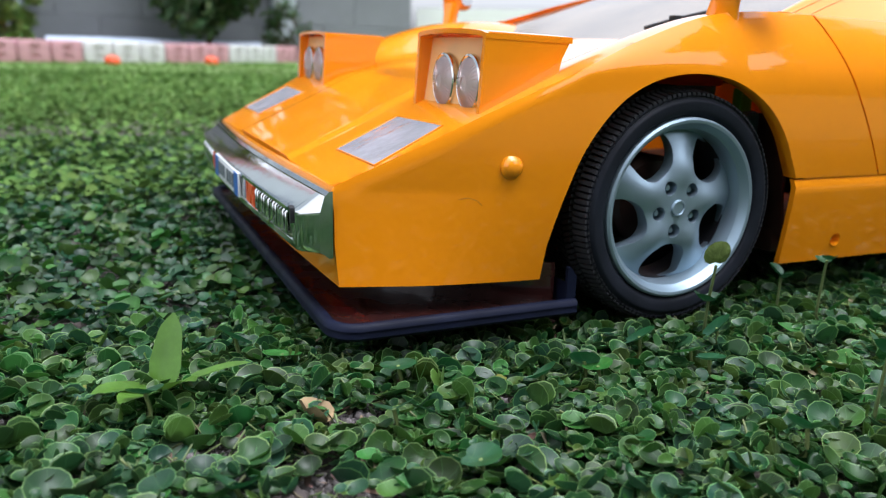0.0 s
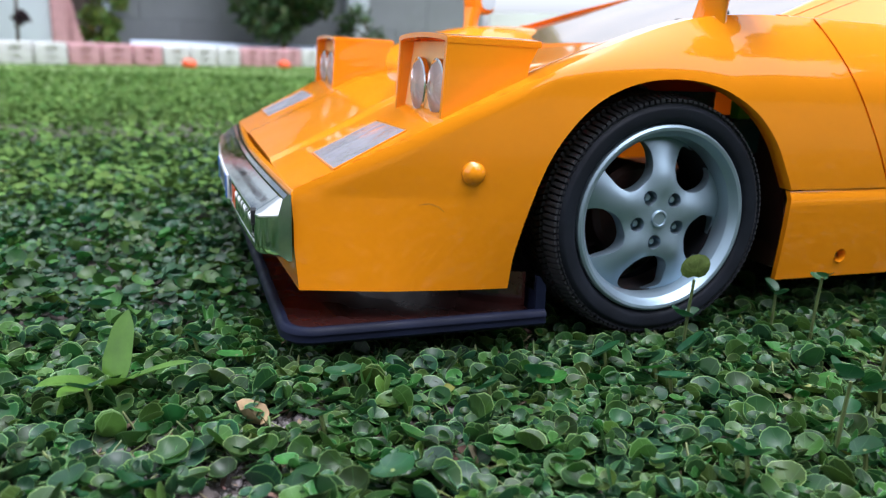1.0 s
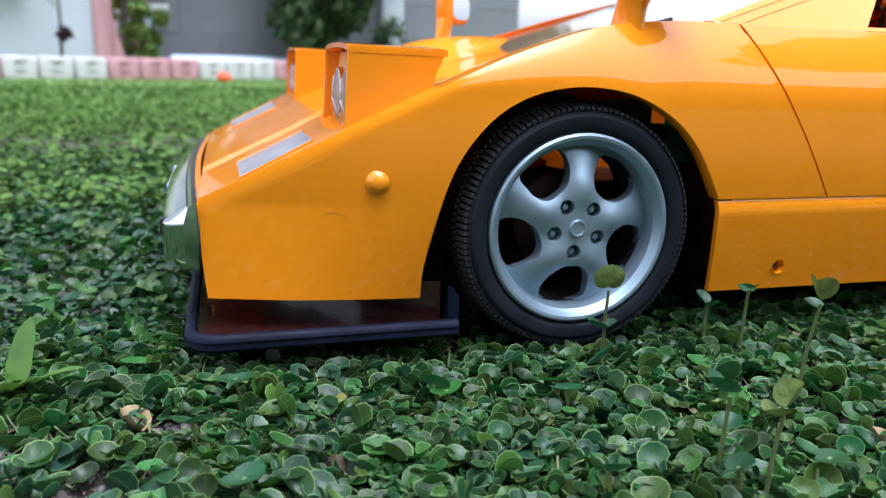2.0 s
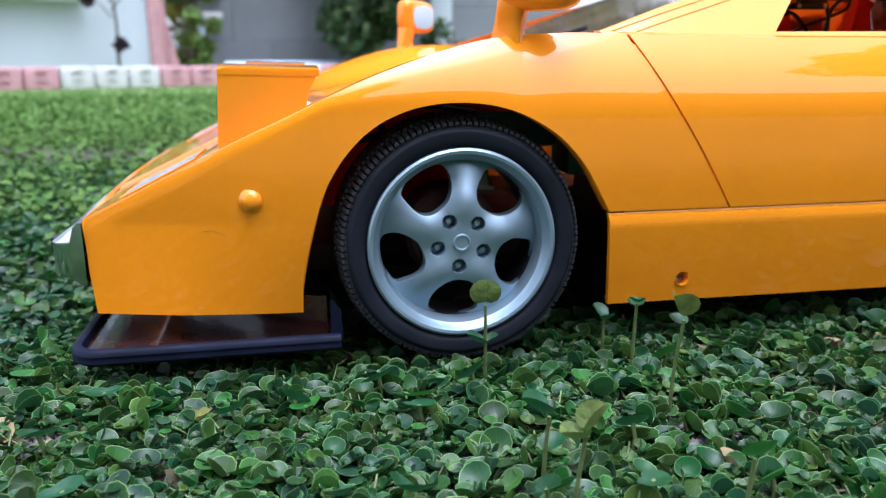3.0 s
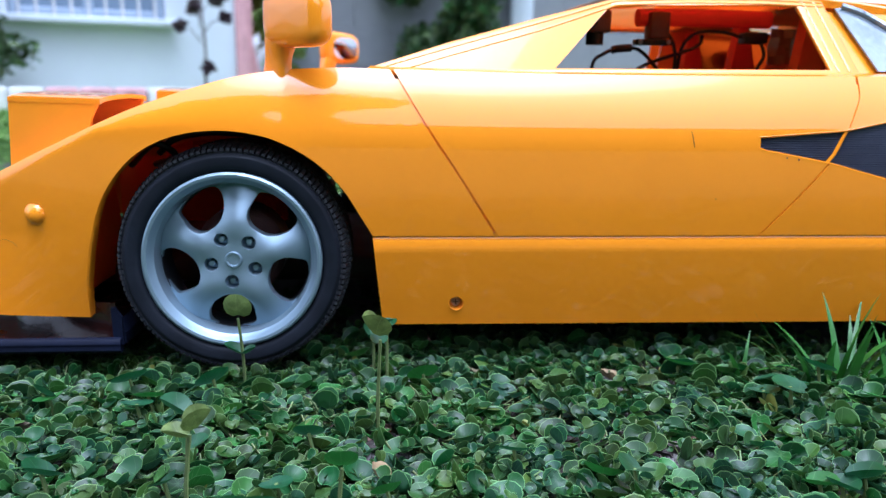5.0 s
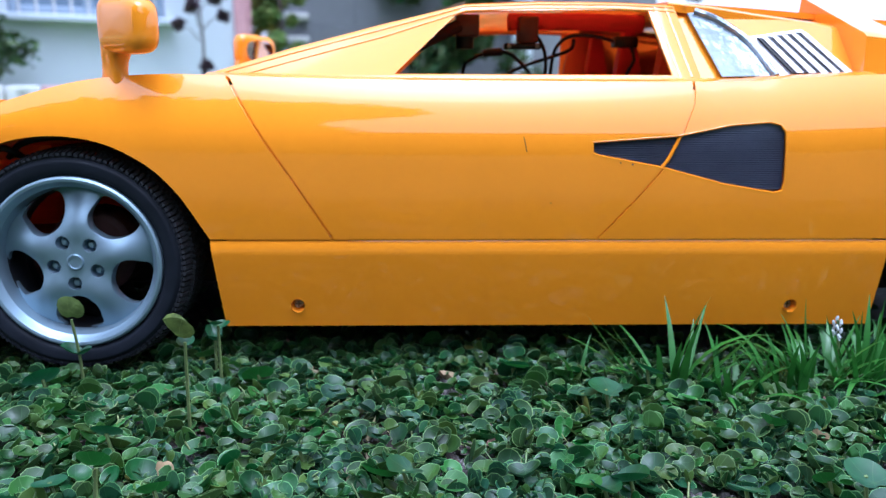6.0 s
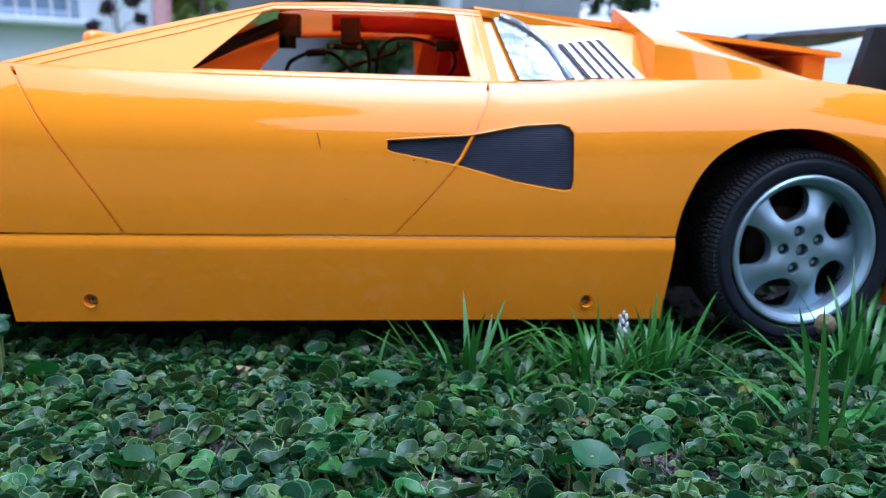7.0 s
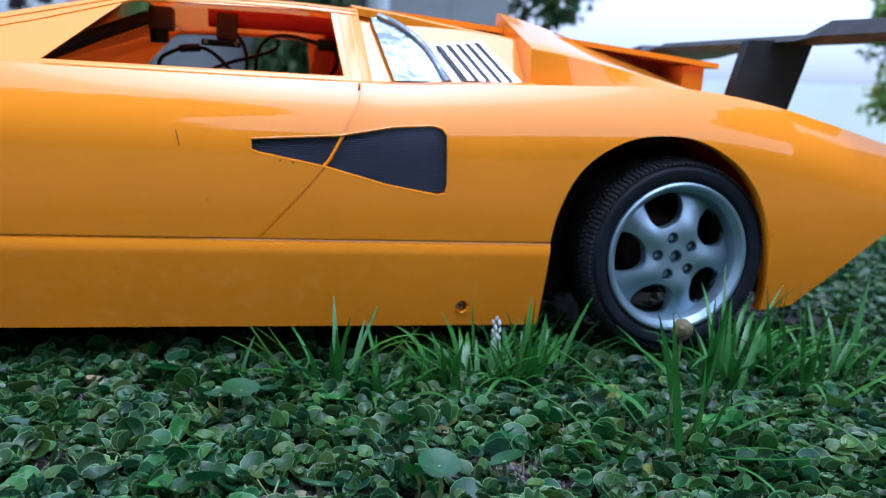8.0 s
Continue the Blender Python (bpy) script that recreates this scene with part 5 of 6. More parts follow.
    V, F = scattered(flakes, np.stack([lx, ly, lz], -1), ls, rng.uniform(0, 6.28, m), rng.normal(0, 0.5, m), rng.normal(0, 0.5, m), rng.choice(2, m, p=[0.6, 0.4]))
    merged("leaf_litter", V, F, LITTER, "brown flakes of dead leaf among the ground cover", "leaf litter")
    # the same cover further off, coarser
    shapes = [flat_leaf(6, 0.15), flat_leaf(6, 0.0), flat_leaf(5, 0.25)]
    n = 85000
    y = 0.50 + rng.random(n) ** 1.3 * 1.8
    x = rng.uniform(-0.75, 1.15, n) * (0.55 + y)
    s = np.clip(rng.lognormal(math.log(0.0060), 0.3, n), 0.003, 0.012) * (0.7 + 0.35 * y)
    pos = np.stack([x, y, 0.004 + rng.random(n) * 0.010], -1)
    V, F = scattered(shapes, pos, s, rng.uniform(0, 6.28, n), rng.normal(0.1, 0.4, n), rng.normal(0, 0.35, n), rng.integers(0, 3, n))
    far = merged("ground_cover", V, F, LEAF_FAR, "ground cover thinning into the lawn", "ground cover", (BLADE_FAR,))
    kind = np.repeat(rng.choice(2, n, p=[0.5, 0.5]), 6)[: len(far.data.polygons)]
    far.data.polygons.foreach_set("material_index", np.resize(kind, len(far.data.polygons)).astype(np.int32))


def lawn():
    bm = mesh()
    rows = [[Vector((x, y, 0.0035 + 0.003 * clamp01((y - 1.2) / 0.6))) for x in np.linspace(-14, 16, 60)] for y in np.linspace(1.25, 5.0, 30)]
    grid(bm, rows)
    tagged(linked("lawn", bm, LAWN, 60), "short green lawn before the kerb", "lawn", kind="structure")
    # the same low cover all round, coarser
    xs = np.concatenate([np.linspace(-14, -1.0, 14), np.linspace(-0.9, 1.5, 40), np.linspace(1.6, 16, 14)])
    ys = np.concatenate([np.linspace(-4.9, -0.5, 12), np.linspace(-0.4, 1.26, 30)])
    away = lambda x, y: math.hypot(max(0.0, -0.50 - x, x - 1.05), max(0.0, -0.02 - y, y - 1.60))
    bm = mesh()
    grid(bm, [[Vector((x, y, -0.009 + 0.0125 * clamp01(away(x, y) / 0.08))) for x in xs] for y in ys])
    tagged(linked("ground_cover_sheet", bm, COVER, 60), "low green ground cover round the car", "ground cover", kind="structure")
    n = 90000
    y = 1.0 + rng.random(n) * 2.6
    x = rng.uniform(-0.75, 1.15, n) * (0.5 + y)
    h, w = rng.uniform(0.005, 0.013, n), 0.0022 + 0.0012 * y
    a = rng.uniform(0, 6.28, n)
    lean = rng.normal(0, 0.010, (n, 2))
    base = np.stack([x, y, np.full(n, 0.002)], -1)
    d = np.stack([np.cos(a) * w, np.sin(a) * w, np.zeros(n)], -1)
    top = base + np.stack([lean[:, 0], lean[:, 1], h], -1)
    V = np.stack([base - d, base + d, top], 1).reshape(-1, 3)
    merged("lawn_grass", V, np.arange(3 * n).reshape(-1, 3), BLADE_FAR, "short lawn grass", "grass")


def bent_blade(bm, base, yaw, length, width, lean, curl, n=7):
    """One grass blade with a fold along its middle."""
    d, s = Vector((math.cos(yaw), math.sin(yaw), 0)), Vector((-math.sin(yaw), math.cos(yaw), 0))
    p, ang, rows = Vector(base), lean, []
    for i in range(n + 1):
        t = i / n
        k = width * (1 - t ** 2.2) * (0.75 + 0.5 * min(1, t * 3)) * 0.5 + 0.00005
        fold = Vector((0, 0, 0.25 * k))
        rows.append([p - s * k + fold, p, p + s * k + fold])
        p = p + (d * math.sin(ang) + Vector((0, 0, math.cos(ang)))) * (length / n)
        ang += curl / n
    grid(bm, rows)
    return bm


def grass_tuft(at, count, height, spread, seed, lean=0.5, label="clump of bright green grass blades"):
    r = random.Random(seed)
    t = thing("grass_tuft", at, label, "grass tuft", "grass clumps by the car")
    for i in range(count):
        a, q = r.uniform(0, 6.283), r.random()
        off = (spread * q * math.cos(a), spread * 0.6 * q * math.sin(a), 0)
        bm = bent_blade(mesh(), off, a + r.uniform(-0.6, 0.6), height * r.uniform(0.55, 1.1), r.uniform(0.0012, 0.0029), r.uniform(0.02, lean), r.choice((r.uniform(-0.2, 0.8), r.uniform(0.6, 2.0))))
        part("blade", bm, BLADE, t)
    return t


def leaf_mesh(size, cup, fold=0.0, long=1.0):
    v, f = round_leaf(14, cup)
    bm = mesh()
    vs = [bm.verts.new((p[0] * size * (1 - fold * 0.45), p[1] * size * long, (p[2] + fold * abs(p[0]) * 0.9) * size)) for p in v]
    layer = bm.loops.layers.uv.new("leaf")
    at = {p: q for p, q in zip(vs, v)}
    for t in f:
        for loop in bm.faces.new([vs[i] for i in t]).loops:
            loop[layer].uv = at[loop.vert][:2]
    return bm


def seedling(at, tip, leaves, label):
    """A thin stalk from the ground with leaves: each (share of the stalk, size, turn, tilt, fold)."""
    s = thing("seedling", at, label, "seedling", "seedlings among the ground cover")
    pts = spline([(0, 0, 0), (tip[0] * 0.25, tip[1] * 0.25, tip[2] * 0.5), tip], 6)
    part("stalk", tube(mesh(), pts, 0.00065, 7, 0.0005), STEM, s)
    for share, size, rx, rz, fold, mat in leaves:
        p = pts[min(len(pts) - 1, round(share * (len(pts) - 1)))]
        lf = part("leaf", leaf_mesh(size, 0.10, fold), mat, s)
        lf.matrix_basis = pose(p.x, p.y, p.z, rx, 0, rz) @ Matrix.Translation((0, size * 0.42, 0))
    return s


def broad_weed(at, leaves, label):
    """A rosette of lance-shaped leaves with a raised midrib."""
    w = thing("weed", at, label, "weed")
    for yaw, length, width, lean, curl in leaves:
        bm = mesh()
        d, s = Vector((math.cos(radians(yaw)), math.sin(radians(yaw)), 0)), Vector((-math.sin(radians(yaw)), math.cos(radians(yaw)), 0))
        p, ang, rows = Vector((0, 0, 0.001)), lean, []
        for i in range(11):
            t = i / 10
            k = width * 0.5 * max(0.06, math.sin(math.pi * min(1, 0.12 + 0.88 * t)) ** 0.8) * (1 + 0.10 * math.sin(9 * t))
            rows.append([p - s * k + Vector((0, 0, 0.25 * k)), p - s * k * 0.5 + Vector((0, 0, 0.10 * k)), p, p + s * k * 0.5 + Vector((0, 0, 0.10 * k)), p + s * k + Vector((0, 0, 0.25 * k))])
            p = p + (d * math.sin(ang) + Vector((0, 0, math.cos(ang)))) * (length / 10)
            ang += curl / 10
        grid(bm, rows)
        part("leaf", bm, BLADE, w)
    return w


def dry_leaf(at, size, turn, mat):
    bm = leaf_mesh(size, 0.25, 0.5, 1.5)
    for v in bm.verts:
        v.co.z += size * 0.25 * noise.noise(v.co * (2.3 / size))
    ob = linked("dry_leaf", bm, mat)
    ob.matrix_basis = pose(*at, 12, 8, turn)
    return tagged(ob, "curled dry leaf lying on the soil", "leaf", "fallen leaves")


def clod(at, size, seed):
    bm = mesh()
    bmesh.ops.create_icosphere(bm, subdivisions=3, radius=size)
    for v in bm.verts:
        n = v.co.normalized()
        v.co *= 1 + 0.45 * noise.noise(n * 1.6 + Vector((seed, 0, 0))) + 0.22 * noise.noise(n * 5 + Vector((0, seed, 0)))
        v.co.z *= 0.6
    ob = linked("soil_clod", bm, SOIL, 60)
    ob.location = at
    return tagged(ob, "small crumbly clod of grey-brown soil", "soil clod", "soil clods")


# ---- the garden behind ----
KERB = spline([(-3.4, 1.75, 0), (-2.2, 2.22, 0), (-1.2, 2.68, 0), (-0.4, 3.02, 0), (0.2, 3.32, 0), (0.75, 3.75, 0), (1.15, 4.3, 0)], 40)


def kerb():
    """Painted hollow blocks on edge, three pink and three white in turn, each with two openings."""
    run, k = 0.0, 0
    step = 0.112
    made = {}
    for p, q in zip(KERB, KERB[1:]):
        seg = (q - p).length
        while run <= seg:
            at = p + (q - p) * (run / seg)
            pink = (k // 3) % 2 == 0
            yaw = math.atan2(q.y - p.y, q.x - p.x)
            if pink not in made:
                bm = mesh()
                box(bm, (0, 0, 0.041), (0.108, 0.070, 0.082))
                rounded(bm, 0.008, 2)
                ob = linked("kerb_block", bm, KERB_PINK if pink else KERB_WHITE)
                for z in (0.028, 0.058):
                    hexa = [(0.020 * math.cos(radians(60 * i)), z + 0.010 * math.sin(radians(60 * i))) for i in range(6)]
                    cut(ob, [prism(mesh(), hexa, -0.05, -0.029, lambda a, b, d: Vector((a, d, b)))])
                tagged(ob, "pink painted hollow kerb block" if pink else "white painted hollow kerb block", "kerb block", "kerb blocks along the lawn")
                made[pink] = ob
                ob.matrix_basis = pose(at.x, at.y, 0, 0, 0, math.degrees(yaw))
            else:
                copy_thing(made[pink], pose(at.x, at.y, 0.0, 0, 0, math.degrees(yaw) + rng.uniform(-1.5, 1.5)))
            run += step
            k += 1
        run -= seg


def wall_between(name, a, b, height, thick, mat, label, base=0.0):
    a, b = Vector((*a, base)), Vector((*b, base))
    bm = mesh()
    L = (b - a).length
    box(bm, (L / 2, thick / 2, height / 2), (L, thick, height))
    ob = linked(name, bm, mat)
    ob.matrix_basis = Matrix.Translation(a) @ Matrix.Rotation(math.atan2(b.y - a.y, b.x - a.x), 4, "Z")
    return tagged(ob, label, "wall", kind="structure")


def house():
    a, b = Vector((-4.6, 2.05)), Vector((-0.44, 3.72))
    L = (b - a).length
    wall = wall_between("wall_house", a, b, 3.2, 0.22, HOUSE_WHITE, "white painted house wall")
    opening = mesh()
    box(opening, (L - 0.66, 0.1, 0.37 + 0.55), (0.62, 0.6, 1.10))
    opening.transform(wall.matrix_basis)
    cut(wall, [opening])
    win = thing("window_1", (0, 0, 0), "blue-framed house window with pale glass and a bar grille", "window", kind="structure")
    win.matrix_basis = wall.matrix_basis @ Matrix.Translation((L - 0.66, 0.0, 0.37))
    for x in (-0.29, 0.0, 0.29):
        bm = mesh()
        box(bm, (x, 0.07, 0.55), (0.04, 0.05, 1.10))
        part("window_frame", rounded(bm, 0.006, 1), WOOD, win)
    for z in (0.02, 0.55, 1.08):
        bm = mesh()
        box(bm, (0, 0.072, z), (0.62, 0.046, 0.04))
        part("window_frame", rounded(bm, 0.006, 1), WOOD, win)
    for x in (-0.145, 0.145):
        bm = mesh()
        box(bm, (x, 0.085, 0.55), (0.25, 0.008, 1.02))
        part("pane", bm, GLASS, win)
    for k in range(9):
        bm = tube(mesh(), [(-0.27 + k * 0.0675, 0.03, 0.0), (-0.27 + k * 0.0675, 0.03, 1.10)], 0.006, 6)
        part("bar", bm, KERB_WHITE, win)
    bm = mesh()
    box(bm, (0, -0.02, -0.015), (0.70, 0.10, 0.03))
    part("window_sill", rounded(bm, 0.006, 1), HOUSE_WHITE, win)
    pil = thing("pilaster", (0, 0, 0), "pink painted pilaster at the corner of the house", "pilaster", kind="structure")
    pil.matrix_basis = wall.matrix_basis @ Matrix.Translation((L - 0.02, -0.02, 0))
    bm = mesh()
    box(bm, (0.0, 0.06, 1.6), (0.055, 0.13, 3.2))
    part("shaft", rounded(bm, 0.006, 1), KERB_PINK, pil)
    bm = mesh()
    box(bm, (0.045, 0.12, 1.6), (0.034, 0.14, 3.2))
    part("shaft", rounded(bm, 0.006, 1), KERB_PINK, pil)
    bm = mesh()
    prism(bm, [(0.062, 0.0), (0.135, 0.0), (0.095, 0.12), (0.062, 0.28)], 0.05, 0.19, lambda x, z, d: Vector((x, d, z)))
    part("foot", rounded(bm, 0.006, 1), KERB_PINK, pil)


def block_wall(name, a, b, height, label):
    """Cement block wall: courses of separate blocks before a solid core."""
    a, b = Vector(a), Vector(b)
    L = (b - a).length
    wall = wall_between(name, a, b, height, 0.12, GREY_BLOCK, label)
    bw, bh = 0.40, 0.20
    kinds = {}
    for r in range(int(height / bh)):
        x = -0.5 * bw * (r % 2)
        while x < L - 0.05:
            x0, x1 = max(0.0, x), min(L, x + bw)
            key = round(x1 - x0, 2)
            if key > 0.06:
                if key not in kinds:
                    bm = mesh()
                    box(bm, (0, 0, 0), (key - 0.0015, 0.03, bh - 0.0015))
                    rounded(bm, 0.002, 1)
                    ob = linked("block", bm, GREY_BLOCK)
                    kinds[key] = ob.data
                    bpy.data.objects.remove(ob)
                o = new("block", kinds[key])
                o.parent = wall
                o.location = ((x0 + x1) / 2, -0.012 + rng.uniform(-0.003, 0.003), (r + 0.5) * bh)
            x += bw
    return wall


def foliage_mesh(clumps, size, n, seed, stretch=1.0):
    """Many small pointed leaves gathered in uneven clumps."""
    r = np.random.default_rng(seed)
    c = np.array([p[:3] for p in clumps])
    rad = np.array([p[3] for p in clumps])
    k = r.choice(len(c), n, p=rad ** 2 / (rad ** 2).sum())
    d = r.normal(size=(n, 3))
    d /= np.linalg.norm(d, axis=1)[:, None]
    pos = c[k] + d * (rad[k] * r.random(n) ** 0.5)[:, None] * np.array((1, 1, stretch))
    leaf = np.array([(0, -0.5, 0), (0.28, 0, 0.06), (0, 0.5, 0), (-0.28, 0, 0.06)]), np.array([(0, 1, 2), (0, 2, 3)])
    s = size * r.uniform(0.5, 1.3, n)
    return scattered([leaf], pos, s, r.uniform(0, 6.28, n), r.normal(0, 0.7, n), r.normal(0, 0.7, n), np.zeros(n, int))


def shrub(at, height, width, mat, seed, label, category="shrub", n=2600, leaf=0.05, trunk=0.25, thick=0.015, open_crown=False):
    """Tapered stem with limbs and a crown of separate leaves."""
    r = random.Random(seed)
    t = thing(category.replace(" ", "_"), at, label, category)
    top = Vector((r.uniform(-0.1, 0.1) * width, r.uniform(-0.1, 0.1) * width, height * 0.85))
    bm = tube(mesh(), spline([(0, 0, 0), (top.x * 0.3 + 0.05 * width, top.y * 0.4, height * 0.4), top], 5), thick, 8, thick * 0.35)
    clumps = []
    for i in range(9 if open_crown else 34 if height > 4 * width else 16):
        z = height * (trunk + (0.97 - trunk) * r.random())
        a = r.uniform(0, 6.283)
        f = (z / height - trunk) / (1 - trunk)
        q = width * 0.5 * (0.35 + 0.65 * math.sin(math.pi * min(1, 0.25 + 0.7 * f))) * r.uniform(0.3, 1.0)
        e = Vector((q * math.cos(a), q * math.sin(a), z))
        s = top * (0.75 * z / height)
        s.z = z * 0.8
        tube(bm, [s, (s + e) / 2 + Vector((0, 0, 0.03 * height)), e], thick * 0.4, 6, thick * 0.12)
        clumps.append((*e, width * r.uniform(0.10, 0.19) * (0.7 if open_crown else 1.25)))
    part("trunk", bm, BARK, t)
    V, F = foliage_mesh(clumps, leaf, n, seed)
    me = bpy.data.meshes.new("crown")
    me.from_pydata(V.tolist(), [], F.tolist())
    me.materials.append(mat)
    c = new("crown", me)
    c.parent = t
    c["kind"] = "stuff"
    return t


ground()
kerb()
house()
block_wall("wall_back", (-0.36, 4.35), (1.80, 4.62), 0.8, "grey cement block garden wall")
bm = tube(mesh(), spline([(-0.25, 0, 0.05), (0.0, 0.01, 0.052), (0.35, 0.0, 0.05), (0.75, 0.01, 0.05)], 6), 0.045, 14)
pipe = tagged(linked("plastic_roll", bm, BLUE_PIPE), "pale blue plastic roll lying at the foot of the wall", "roll")
pipe.location = (0.05, 4.18, 0)
for z, w in ((0.445, 0.13), (0.325, 0.13)):
    bm = mesh()
    box(bm, (0, 0, 0), (w, 0.06, 0.034))
    tagged(linked("wall_bracket", rounded(bm, 0.006, 2), KERB_WHITE), "white bracket fixed to the grey wall", "bracket", "white brackets on the wall").location = (-0.27, 4.31, z)
bm = tube(mesh(), [(0, 0, 0), (0, 0, 0.27)], 0.02, 12)
tagged(linked("drain_pipe", bm, BLUE_PIPE), "short pale blue pipe standing at the wall", "pipe").location = (-0.315, 4.26, 0)
bm = mesh()
box(bm, (0, 0, 0.42), (0.12, 0.10, 0.84))
post = tagged(linked("wall_pier", rounded(bm, 0.01, 2), HOUSE_WHITE), "pale rendered pier in the block wall", "pier", kind="structure")
post.location = (0.98, 4.44, 0)
shrub((-0.57, 3.42, 0), 0.66, 0.26, PURPLE, 3, "thin young shrub with purple leaves", n=800, leaf=0.055, trunk=0.24, thick=0.008, open_crown=True)
shrub((-0.315, 3.95, 0), 1.25, 0.20, CLIMBER, 5, "narrow yellow-green climbing shrub beside the pilaster", n=7000, leaf=0.040, trunk=0.06, thick=0.012)
shrub((-1.36, 3.15, 0), 0.62, 0.36, FOLIAGE, 8, "small leafy shrub against the white wall", n=900, leaf=0.045, trunk=0.22, thick=0.010)
shrub((0.52, 4.05, 0), 1.7, 0.80, FOLIAGE, 12, "dark green leafy shrub before the grey wall", n=9500, leaf=0.065, trunk=0.07, thick=0.02)
shrub((0.90, 3.95, 0), 0.30, 0.24, FOLIAGE, 15, "small low shrub behind the kerb", n=700, leaf=0.035, trunk=0.15, thick=0.006)
shrub((2.45, 2.15, 0), 0.62, 0.40, CLIMBER, 17, "pale green shrub in bright light", n=1200, leaf=0.05, trunk=0.3, thick=0.01)
shrub((1.75, 5.6, 0), 3.4, 2.2, FOLIAGE, 21, "leafy garden tree behind the wall", "tree", n=14000, leaf=0.11, trunk=0.22, thick=0.07)
for p in ((0.05, 3.02), (0.42, 3.25)):
    bm = mesh()
    bmesh.ops.create_icosphere(bm, subdivisions=2, radius=0.028)
    for v in bm.verts:
        v.co *= 1 + 0.2 * noise.noise(v.co * 30)
        v.co.z = v.co.z * 0.7 + 0.02
    tagged(linked("orange_ball", bm, AMBER), "small orange toy ball on the lawn", "ball").location = (*p, 0.0)
wall_between("wall_right", (1.92, 4.78), (9.0, -1.0), 0.34, 0.15, WALL_WHITE, "white painted garden wall in bright light")
wall_between("wall_behind", (-7, -5.0), (9, -5.0), 2.3, 0.2, HEDGE, "plain dark garden wall behind the lawn")
# trees round the garden, mirrored in the glossy body and shading the lawn; sun and shade are painted into their leaf
# colours
shrub((-2.6, -6.8, 0), 8.4, 6.8, DARKLEAF, 31, "broad dark green leafy tree behind the dark garden wall, shade painted into its leaves", "tree", n=15000, leaf=0.40, trunk=0.12, thick=0.14)
shrub((7.8, -3.8, 0), 7.2, 5.4, DARKLEAF, 43, "dark green leafy tree at the side of the lawn, shade painted into its leaves", "tree", n=11000, leaf=0.36, trunk=0.12, thick=0.12)
shrub((-1.0, 9.2, 0), 6.6, 6.4, SUNLEAF, 52, "yellow-green tree behind the garden wall, sunlight painted into its leaves", "tree", n=15000, leaf=0.36, trunk=0.08, thick=0.10)
shrub((2.3, 9.8, 0), 6.0, 3.4, SUNLEAF, 57, "yellow-green tree far behind the garden wall, sunlight painted into its leaves", "tree", n=12000, leaf=0.36, trunk=0.08, thick=0.10)

# plants and litter near the car
seedling((0.166, 0.204, 0.002), (-0.001, -0.003, 0.029), [(1.0, 0.0100, 78, 170, 0.0, SEEDLING), (0.50, 0.0085, 30, 95, 0.3, LEAF), (0.50, 0.0060, 30, 270, 0.4, LEAF)], "tall seedling with a crinkled round leaf before the front wheel")
seedling((0.214, 0.167, 0.002), (0.001, -0.003, 0.033), [(1.0, 0.0115, 50, 120, 0.75, SEEDLING), (0.90, 0.006, 20, 10, 0.2, LEAF)], "seedling with a folded yellow-green leaf")
seedling((0.212, 0.214, 0.002), (0.000, 0.0, 0.017), [(1.0, 0.0070, 40, 30, 0.3, LEAF), (0.95, 0.006, 30, 200, 0.3, LEAF)], "small seedling with a crinkled leaf")
seedling((0.217, 0.200, 0.002), (0.000, -0.001, 0.027), [(1.0, 0.0062, 25, 160, 0.3, LEAF), (0.95, 0.0062, 15, 340, 0.2, LEAF)], "small seedling with two leaves")
seedling((0.166, 0.120, 0.002), (0.002, 0.0, 0.024), [(1.0, 0.0090, 45, 280, 0.9, SEEDLING), (0.92, 0.008, 20, 100, 0.5, SEEDLING)], "seedling with a folded brownish leaf")
seedling((0.163, 0.134, 0.002), (0.001, 0.0, 0.022), [(1.0, 0.0100, 35, 90, 0.5, LEAF), (0.6, 0.007, 20, 300, 0.2, LEAF)], "seedling with green leaves")
seedling((0.205, 0.112, 0.002), (0.001, 0.0, 0.018), [(1.0, 0.0085, 55, 180, 0.1, LEAF_PALE)], "seedling with a yellowed round leaf")
seedling((0.488, 0.136, 0.002), (0.002, 0.002, 0.040), [(0.3, 0.008, 25, 200, 0.2, LEAF)], "thin stalk with a dry seed head")
bm = mesh()
bmesh.ops.create_icosphere(bm, subdivisions=3, radius=0.0032)
for v in bm.verts:
    v.co *= 1 + 0.18 * noise.noise(v.co * 700)
    v.co.z *= 1.1
tagged(linked("seed_head", bm, SEED), "brown dry seed head on a thin stalk", "seed head").location = (0.490, 0.138, 0.0435)
flower = thing("flower_spike", (0.4485, 0.200, 0.000), "small pale flower spike in the grass clump", "flower")
part("stalk", tube(mesh(), spline([(0, 0, 0), (0.0005, 0, 0.015), (-0.001, 0, 0.029)], 5), 0.0005, 6), STEM, flower)
for k in range(12):
    bm = mesh()
    bmesh.ops.create_icosphere(bm, subdivisions=1, radius=0.0008)
    floret = part("floret", bm, FLOWER, flower)
    a = 2.4 * k
    floret.matrix_basis = pose(-0.0010 + 0.0014 * math.cos(a), 0.0014 * math.sin(a), 0.0215 + 0.0007 * k, 20 * math.sin(a), 20 * math.cos(a), 0) @ Matrix.Diagonal((0.8, 0.8, 1.7, 1))
pick = random.Random(4)
